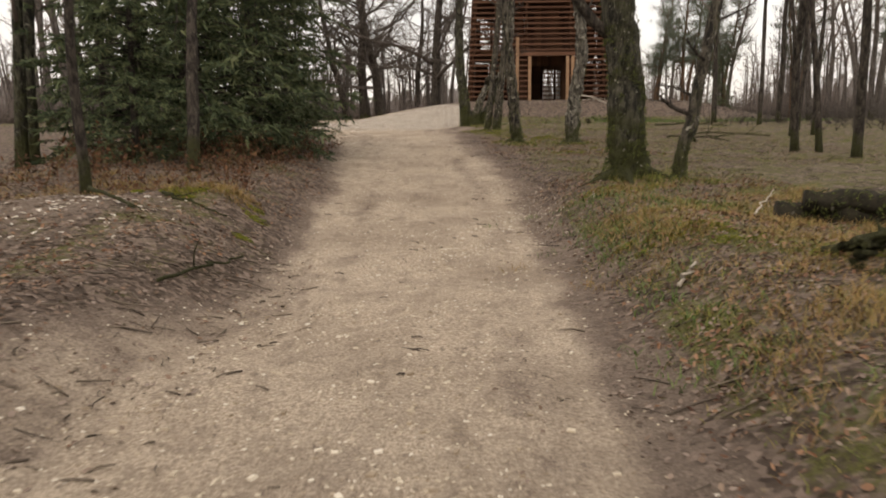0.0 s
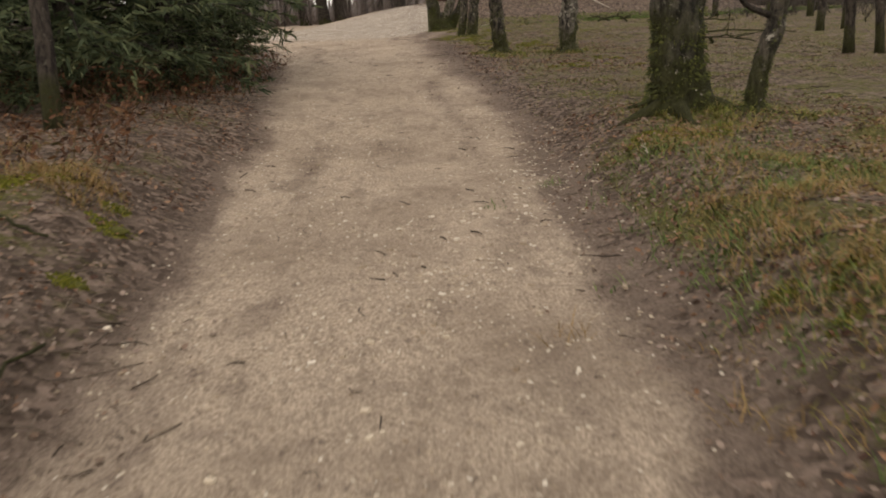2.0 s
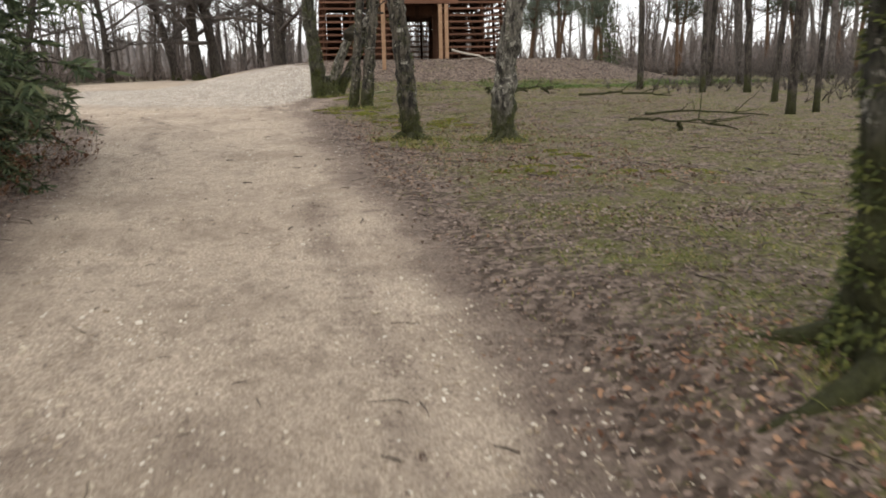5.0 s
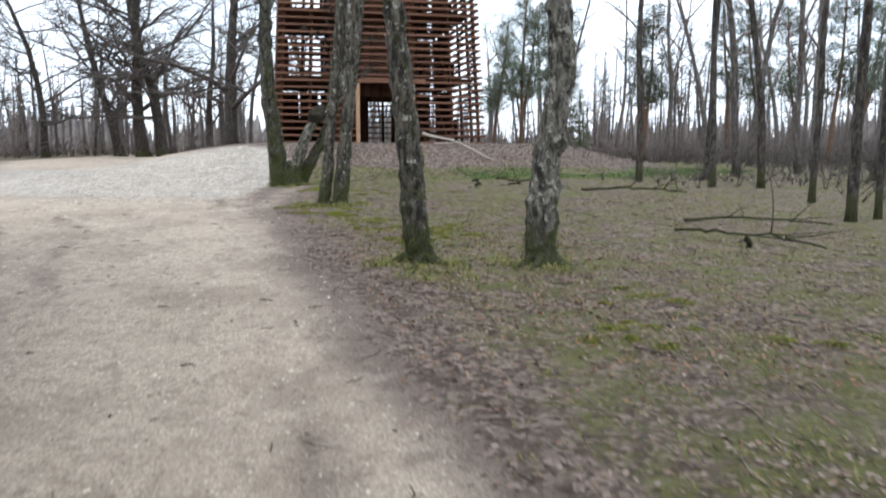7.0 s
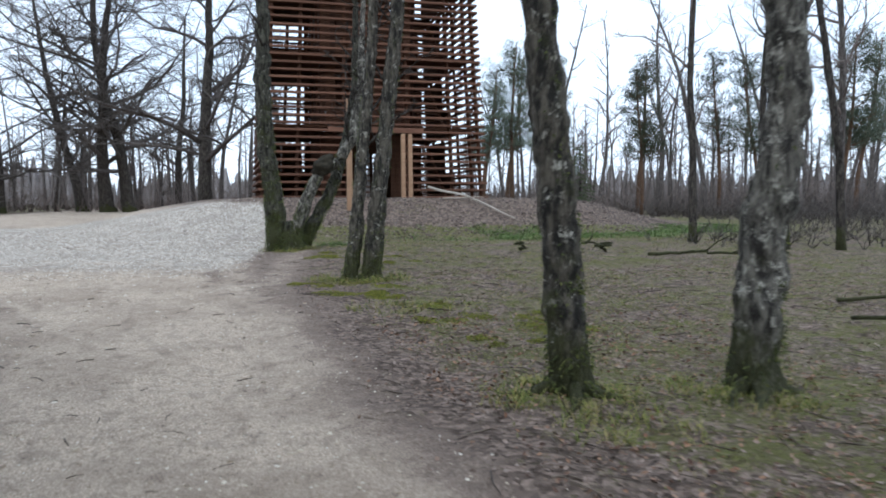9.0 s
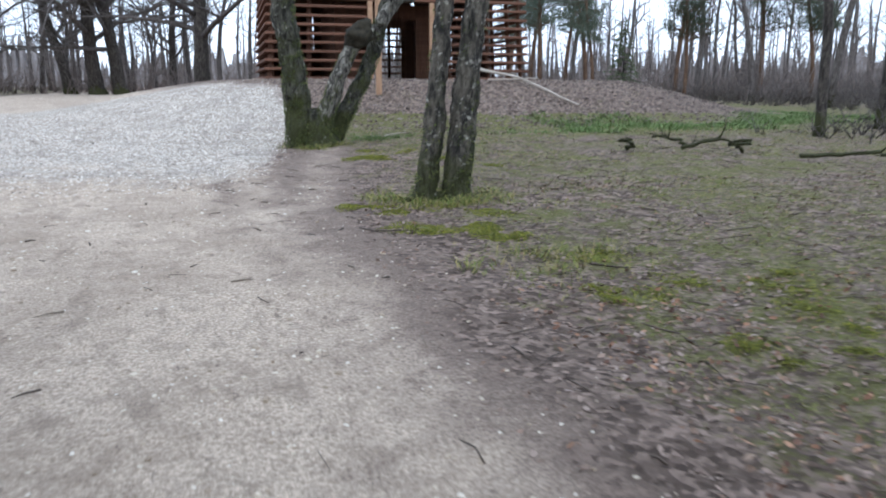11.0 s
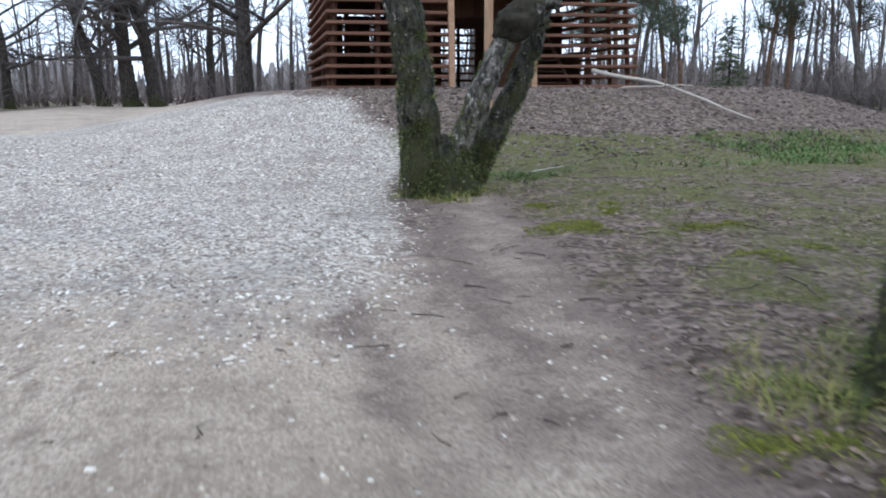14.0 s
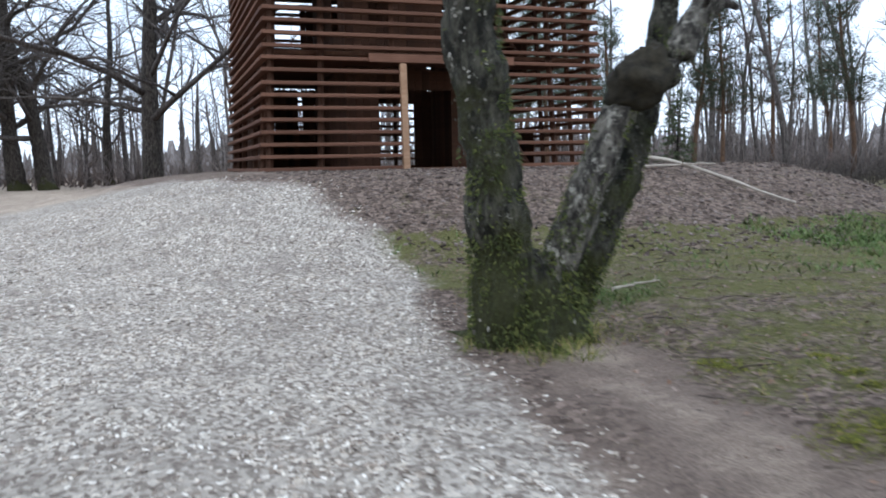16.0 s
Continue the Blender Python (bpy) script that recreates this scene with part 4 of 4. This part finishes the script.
# the bleached pole and its fork on the slope of the mound
stick("fallen_pole", Vector((5.7, 38.3, TOP + 0.36)), lay(7.5, 35.3, 0.08), 0.045, "long bleached pole lying down the mound slope", 1, PALE, 0.03, 0, 0.16)
stick("fallen_branch", lay(5.9, 37.3, 0.05), lay(6.9, 36.4, 0.3), 0.025, "thin bleached branch crossing the pole", 2, PALE, 0.04, 1)

# the upright stake before the tower
g = Geo(3)
stake = thing("timber_stake", pose(2.93, 36.4, on(2.93, 36.4).z), "fresh upright square timber stake on the mound", "stake")
g.box(pose(0, 0, 1.5, 0, 90, 0), 3.2, 0.13, 0.13, 0.012)
g.link("post", FRESH, stake, False)

# fallen wood among the trees
stick("fallen_branch", lay(5.9, 20.9, 0.05), lay(7.0, 19.2, 0.05), 0.024, "dark fallen branch on mossy ground", 5, BARK_DARK, 0.14, 6, 0.05)
stick("fallen_branch", lay(6.6, 21.9, 0.05), lay(8.7, 21.2, 0.05), 0.024, "dark fallen branch on mossy ground", 6, BARK_DARK, 0.1, 5, 0.04)
stick("fallen_branch", lay(7.0, 27.0, 0.06), lay(9.2, 26.4, 0.06), 0.032, "dark fallen branch on mossy ground", 7, BARK_DARK, 0.1, 5, 0.04)
for i, (x, y) in enumerate(((4.9, 27.9), (5.5, 27.5), (6.3, 27.3), (6.0, 28.2))):
    stick("root_branch", lay(x, y, 0.05), lay(x + R.uniform(-0.9, 0.9), y + R.uniform(-0.6, 0.6), 0.16), 0.03, "dark knotted dead branch in a brush heap", 20 + i, BARK_DARK, 0.12, 4, 0.05)
stick("snag", lay(6.3, 19.7, -0.05), lay(6.25, 19.75, 0.14), 0.05, "short broken stump of a dead sapling", 12, BARK_DARK, 0.03, 4, 0, "stump")
stick("fallen_stick", lay(-1.28, 4.7, 0.03), lay(-1.08, 5.9, 0.04), 0.014, "long thin dark stick at the path edge", 13, BARK_DARK, 0.04, 1)
stick("fallen_stick", lay(-2.6, 6.6, 0.08), lay(-2.0, 6.1, 0.04), 0.02, "thin dark stick on a grey heap", 14, BARK_DARK, 0.03, 1)
stick("fallen_stick", lay(-2.2, 7.2, 0.03), lay(-1.5, 6.9, 0.03), 0.018, "thin dark stick among dead leaves", 15, BARK_DARK, 0.03, 1)
stick("bleached_stick", lay(3.15, 6.7, 0.03), lay(3.5, 7.2, 0.22), 0.01, "pale bare stick poking out of dry grass", 16, PALE, 0.015, 1)
stick("bleached_stick", lay(1.95, 4.55, 0.02), lay(2.1, 4.75, 0.05), 0.014, "short pale stick on dead leaves", 17, PALE, 0.03, 1)
stick("bleached_stick", lay(2.1, 8.75, 0.02), lay(2.16, 9.2, 0.03), 0.005, "short pale crooked stick on leaves", 18, PALE, 0.018, 0)
stick("fallen_stick", lay(2.2, 31.9, 0.02), lay(2.55, 31.7, 0.1), 0.016, "thin pale twig on bare soil", 19, PALE, 0.02, 1)
stick("mossy_log", lay(3.28, 6.55, 0.05), lay(4.9, 6.3, 0.06), 0.11, "dark rotten mossy log on the verge", 31, ROTTEN, 0.05, 0, 0, "log", 22, 1.0)
stick("mossy_log", lay(3.45, 6.42, 0.2), lay(5.0, 6.25, 0.2), 0.085, "dark rotten mossy log resting on another", 32, ROTTEN, 0.06, 1, 0, "log", 22, 1.0)
for i in range(5):
    x, y = R.uniform(2.7, 3.3), R.uniform(4.0, 4.6)
    stick("root_branch", lay(x, y, 0.0), lay(x + R.uniform(-0.1, 0.7), y + R.uniform(-0.4, 0.4), 0.16), 0.035, "dark knotted root in a brush heap", 50 + i, BARK_DARK, 0.05, 3, 0.04)


def verge_spots(rng, count, x0, x1, y0, y1, test):
    spots, tries = [], 0
    while len(spots) < count and tries < count * 12:
        tries += 1
        x, y = rng.uniform(x0, x1), rng.uniform(y0, y1)
        if test(x, y, rng):
            spots.append((x, y))
    return spots


def patchy(x, y, scale, seed):
    return noise.noise(Vector((x * scale, y * scale, seed))) * 0.5 + 0.5


def scatter():
    rng = random.Random(77)
    # dead leaves
    g = Geo(71)

    def leafy(x, y, r):
        s, c, _ = cover(x, y)
        rr = from_mound(x, y)
        return c < 0.2 and r.random() > s * 1.12 and r.random() < 1.5 * patchy(x, y, 0.8, 3) ** 1.5 and (rr > 9.6)

    for x0, x1, y0, y1, n in ((0.8, 4.5, 1.2, 14, 13000), (0.4, 9, 13, 26, 22000), (0.4, 11, 25, 39, 14000), (-5.5, -0.7, 2.5, 18, 10000)):
        for x, y in verge_spots(rng, n, x0, x1, y0, y1, leafy):
            nn = (up_at(x, y) + Vector((rng.gauss(0, 0.35), rng.gauss(0, 0.35), 0))).normalized()
            g.flake(lay(x, y, rng.uniform(0.002, 0.018)), nn, rng.uniform(0.009, 0.024) * (0.8 if y < 13 else 0.85), rng.uniform(0.4, 0.75), rng.uniform(-0.1, 0.45))
    h = Geo(78)
    for x0, x1, y0, y1, n in ((1.5, 4.6, 1.3, 11, 7000), (-6, -1.2, 5.5, 18, 9000), (-4.5, -1.6, 2.5, 6.5, 1800), (1.0, 4.5, 14.5, 22, 3500)):
        for x, y in verge_spots(rng, n, x0, x1, y0, y1, lambda x, y, r: r.random() > cover(x, y)[0] * 2.2 and r.random() < 2.2 * max(0, patchy(x, y, 0.9, 13) - 0.15)):
            nn = (up_at(x, y) + Vector((rng.gauss(0, 0.45), rng.gauss(0, 0.45), 0))).normalized()
            h.flake(lay(x, y, rng.uniform(0.004, 0.03)), nn, rng.uniform(0.009, 0.024), rng.uniform(0.3, 0.6), rng.uniform(-0.1, 0.6))
    tagged(h.link("oak_leaves", RED_LEAVES, None, False), "red-brown curled oak leaves on the verge", "leaves", "", "stuff")
    # clods and bark pieces on the flank of the mound
    h = Geo(79)
    for x, y in verge_spots(rng, 13000, 0.6, 15, 33, 46, lambda x, y, r: from_mound(x, y) < 14.4 and cover(x, y)[1] < 0.3):
        k = rng.uniform(0.012, 0.036)
        h.chip(lay(x, y, -0.006), up_at(x, y), k * 1.3, k * rng.uniform(0.4, 0.9), k * rng.uniform(0.2, 0.5))
    tagged(h.link("bark_mulch", MULCH, None, False), "dark brown bark mulch on the mound flank", "mulch", "", "stuff")
    for x, y in verge_spots(rng, 2600, -3.0, -0.5, 1.4, 6.5, lambda x, y, r: r.random() < 0.9 - 0.6 * cover(x, y)[0]):
        g.flake(lay(x, y, rng.uniform(0.001, 0.012)), (up_at(x, y) + Vector((rng.gauss(0, 0.3), rng.gauss(0, 0.3), 0))).normalized(), rng.uniform(0.006, 0.022), rng.uniform(0.3, 0.7), rng.uniform(-0.1, 0.4))
    tagged(g.link("leaf_litter", LEAVES, None, False), "brown curled dead leaves strewn on the ground", "leaves", "", "stuff")
    # wood chips on the slope
    g = Geo(72)

    def chippy(x, y, r):
        return r.random() < cover(x, y)[1] * max(0.06, 0.1 + 1.5 * patchy(x, y, 1.6, 9) - 0.75 * patchy(x - 0.6 * y, 0.15 * y, 1.0, 17))

    for x0, x1, y0, y1, n in ((-4, 0.7, 26, 32, 22000), (-6.5, 1.2, 31, 42, 20000)):
        for x, y in verge_spots(rng, n, x0, x1, y0, y1, chippy):
            s = rng.uniform(0.005, 0.014) * (1 if y < 32 else 1.6)
            g.chip(lay(x, y, -0.003), up_at(x, y), s * 1.3, s * rng.uniform(0.4, 0.8), s * 0.22)
    for x, y in verge_spots(rng, 380, -4.2, -1.7, 4.8, 7.8, lambda x, y, r: r.random() < math.exp(-((x + 2.75) ** 2 + (y - 6.2) ** 2) / 0.8)):
        s = rng.uniform(0.008, 0.02)
        g.chip(lay(x, y, -0.003), up_at(x, y), s * 1.6, s * 0.6, s * 0.3)
    tagged(g.link("wood_chips", CHIPS, None, False), "pale grey wood chips covering the slope path", "wood chips", "", "stuff")
    # pebbles and splinters on the sand
    g = Geo(73)
    for x0, x1, y0, y1, n in ((-1.6, 2.0, 1.0, 12, 7500), (-4, 1.2, 12, 27, 6000)):
        for x, y in verge_spots(rng, n, x0, x1, y0, y1, lambda x, y, r: r.random() < cover(x, y)[0] * 1.6 * patchy(x, y, 1.2, 5) ** 1.6):
            s = rng.uniform(0.003, 0.011) if rng.random() < 0.96 else rng.uniform(0.012, 0.02)
            g.chip(lay(x, y, -0.002), Vector((0, 0, 1)), s, s * rng.uniform(0.5, 0.9), s * 0.3)
    for x, y in verge_spots(rng, 420, 0.8, 2.1, 8.0, 11.2, lambda x, y, r: r.random() < math.exp(-((x - 1.45) / 0.3) ** 2 - ((y - 9.6) / 0.9) ** 2)):
        s = rng.uniform(0.004, 0.012)
        g.chip(lay(x, y, -0.001), Vector((0, 0, 1)), s * 1.3, s * 0.5, s * 0.25)
    tagged(g.link("pebbles", STONES, None, False), "pale pebbles and splinters scattered on the sandy path", "pebbles", "", "stuff")
    # twigs
    g = Geo(74)
    for x, y in verge_spots(rng, 260, -2.6, -0.4, 1.4, 6.5, lambda x, y, r: True) + verge_spots(rng, 2600, -5, 8, 1.0, 34, lambda x, y, r: cover(x, y)[1] < 0.3 and r.random() < 0.8 - 0.5 * cover(x, y)[0]):
        w = rng.random() * 6.28
        ln = rng.uniform(0.05, 0.34) * (1 - 0.6 * cover(x, y)[0])
        p = lay(x, y, 0.006)
        q = lay(x + ln * math.cos(w), y + ln * math.sin(w), 0.008)
        m = (p + q) / 2 + Vector((rng.gauss(0, ln * 0.1), rng.gauss(0, ln * 0.1), 0.004))
        r = rng.uniform(0.002, 0.006)
        g.tube([p, m, q], (r, r * 0.9, r * 0.5), 4)
    tagged(g.link("twigs", STICKS, None, True), "small dark twigs lying on path and verge", "twigs", "", "stuff")

    # grass, dry and green
    def tufts(name, mat, spots, blades, length, width, spread, label):
        g = Geo(75)
        for x, y in spots:
            for i in range(blades):
                w = rng.random() * 6.28
                r = spread * rng.random() ** 0.7
                px, py = x + r * math.cos(w), y + r * math.sin(w)
                v = rng.random() * 6.28
                out = Vector((math.cos(v), math.sin(v), 0))
                ln = length * rng.uniform(0.5, 1.2)
                g.blade(lay(px, py, -0.01), (Vector((0, 0, 1)) + out * rng.uniform(0.1, 0.9)).normalized(), Vector((-out.y, out.x, 0)), ln, width, out * ln * rng.uniform(0.2, 0.7) - Vector((0, 0, ln * rng.uniform(0.1, 0.45))))
        tagged(g.link(name, mat, None, False), label, "grass", "", "stuff")

    def grassy(x, y, r):
        s, c, gr = cover(x, y)
        return s < 0.25 and c < 0.1 and r.random() < gr * 1.6 * max(0, patchy(x, y, 0.55, 7) - 0.2)

    spots = verge_spots(rng, 1900, 1.5, 4.8, 1.5, 14, grassy) + verge_spots(rng, 2600, 0.5, 11, 13, 34, grassy) + verge_spots(rng, 700, 0.5, 5, 20, 32, grassy)
    tufts("grass", GRASS, spots, 14, 0.05, 0.0028, 0.15, "short mossy grass growing between dead leaves")
    feet = [(3.14, 18.75), (1.85, 18.9), (1.28, 25.1), (1.57, 25.05), (2.85, 10.2), (0.85, 30.6), (3.4, 9.95)]
    spots = [(x + 0.42 * math.cos(w) * k, y + 0.42 * math.sin(w) * k) for x, y in feet for w, k in [(rng.random() * 6.28, rng.uniform(0.6, 1.4)) for i in range(60)]]
    spots += [(1.9 + rng.gauss(0, 0.25), 18.2 + rng.gauss(0, 0.2)) for i in range(26)] + [(1.6 + rng.gauss(0, 0.35), 22.6 + rng.gauss(0, 0.2)) for i in range(30)]
    tufts("foot_grass", GRASS, spots, 14, 0.13, 0.003, 0.1, "longer grass tufts round the tree feet")
    spots = [(2.45 + rng.gauss(0, 0.4), 6.0 + rng.gauss(0, 0.6)) for i in range(150)] + [(2.35 + rng.gauss(0, 0.25), 2.9 + rng.gauss(0, 0.4)) for i in range(90)]
    spots += [(-1.8 + rng.gauss(0, 0.25), 7.75 + rng.gauss(0, 0.2)) for i in range(60)] + [(3.6 + rng.gauss(0, 0.5), 5.6 + rng.gauss(0, 0.6)) for i in range(120)]
    spots += [(rng.uniform(-5, -2.6), rng.uniform(7, 9.5)) for i in range(170)] + [(rng.uniform(1.9, 4.6), rng.uniform(2.6, 9.3)) for i in range(520)]
    spots = [(x, y) for x, y in spots if patchy(x, y, 1.3, 21) > 0.43]
    tufts("dry_grass", STRAW, spots, 24, 0.12, 0.0022, 0.13, "dry straw-coloured grass tufts on the verge")

    def rim(x, y, r):
        q = from_mound(x, y)
        return 13.2 < q < 16.4 and r.random() < 4 * max(0, patchy(x, y, 0.55, 2) - 0.4) * (0.08 if x < 6 else 1)

    tufts("fresh_grass", GREEN, verge_spots(rng, 1500, 1.2, 18, 31, 46, rim), 10, 0.13, 0.007, 0.22, "fresh green grass along the foot of the mound")
    spots = [(2.1 + rng.gauss(0, 0.28), 31.8 + rng.gauss(0, 0.2)) for i in range(70)] + [(2.0 + rng.gauss(0, 0.15), 6.2 + rng.gauss(0, 0.5)) for i in range(40)] + [(2.7 + rng.gauss(0, 0.3), 7.7 + rng.gauss(0, 0.3)) for i in range(60)] + [(1.85 + rng.gauss(0, 0.18), rng.uniform(2.5, 8.5)) for i in range(90)] + [(2.3 + rng.gauss(0, 0.4), 8.9 + rng.gauss(0, 0.3)) for i in range(50)]
    tufts("green_tufts", GREEN, spots, 12, 0.1, 0.0035, 0.12, "bright green grass tufts")

    # brown dead bracken and brush at the foot of the conifers
    g = Geo(76)
    for i in range(520):
        y = rng.uniform(8.2, 18.5)
        x = rng.uniform(-4.6, -1.75 - 0.05 * (y - 8))
        w = rng.random() * 6.28
        s = bent(rng, lay(x, y, -0.02), Vector((math.cos(w) * 0.5, math.sin(w) * 0.5, 1)), rng.uniform(0.2, 0.7), 4, 0.25, -0.08)
        g.tube(s, taper(0.004, 0.002, 5), 3)
        for p in s[1:]:
            for k in range(2):
                g.flake(p + Vector((rng.gauss(0, 0.04), rng.gauss(0, 0.04), rng.gauss(0, 0.03))), Vector((rng.gauss(0, 1), rng.gauss(0, 1), 0.6)).normalized(), rng.uniform(0.015, 0.04), 0.4)
    tagged(g.link("dead_bracken", BRACKEN, None, False), "brown dead bracken and brush under the conifers", "bracken", "", "stuff")


scatter()


# moss cushions
def moss_cushion(x, y, r, h, seed):
    """A low bed with a dense fuzz of short shoots."""
    rng = random.Random(seed)
    noise.seed_set(seed)
    t = thing("moss_cushion", Matrix.Translation(lay(x, y)), "low yellow-green moss cushion among leaves", "moss", "moss cushions")
    g, f = Geo(seed), Geo(seed)
    angles = np.linspace(0, 1.5, 5)
    g.tube([Vector((0, 0, -0.03 + (h * 0.5 + 0.03) * math.sin(w))) for w in angles], [r * 0.42 * math.cos(w) for w in angles], 14, 0.9)
    for i in range(int(520 * (r / 0.15))):
        w, q = rng.random() * 6.28, r * rng.random() ** 0.6
        q *= 0.75 + 0.5 * noise.noise(Vector((math.cos(w), math.sin(w), seed)))
        px, py = q * math.cos(w), q * math.sin(w)
        base = Vector((px, py, lay(x + px, y + py).z - lay(x, y).z + h * max(0, 1 - (q / r) ** 2) * 0.6 - 0.006))
        d = Vector((rng.gauss(0, 0.6), rng.gauss(0, 0.6), 1)).normalized()
        f.blade(base, d, d.orthogonal().normalized(), rng.uniform(0.012, 0.03), 0.003, Vector((rng.gauss(0, 0.004), rng.gauss(0, 0.004), -0.004)))
    noise.seed_set(1)
    g.link("bed", MOSS_SOLID, t)
    tagged(f.link("fuzz", MOSS, t, False), "", "", "", "stuff")


mr = random.Random(15)
for i, (x, y, r) in enumerate([(-2.05, 7.55, 0.3), (-1.7, 7.75, 0.26), (-2.4, 7.7, 0.2), (2.35, 5.5, 0.2), (2.05, 5.9, 0.16), (2.6, 5.2, 0.2), (2.25, 9.3, 0.16), (2.5, 9.0, 0.2), (2.75, 9.2, 0.18), (3.0, 4.6, 0.2),
                               (1.75, 22.2, 0.3), (2.6, 22.0, 0.35), (2.9, 21.3, 0.3), (2.2, 20.9, 0.2), (1.0, 24.0, 0.35), (1.25, 23.7, 0.28), (0.95, 24.6, 0.25), (3.1, 16.6, 0.3), (3.6, 17.2, 0.25), (2.5, 15.8, 0.25), (3.9, 15.5, 0.3), (1.6, 28.3, 0.3), (2.2, 27.6, 0.3), (1.9, 29.2, 0.25)]):
    for k in range(4):
        moss_cushion(x + mr.gauss(0, r), y + mr.gauss(0, r), r * mr.uniform(0.3, 0.75) * (1.4 if y > 20 else 1), 0.025 * mr.uniform(0.4, 1.2), 200 + i * 4 + k)
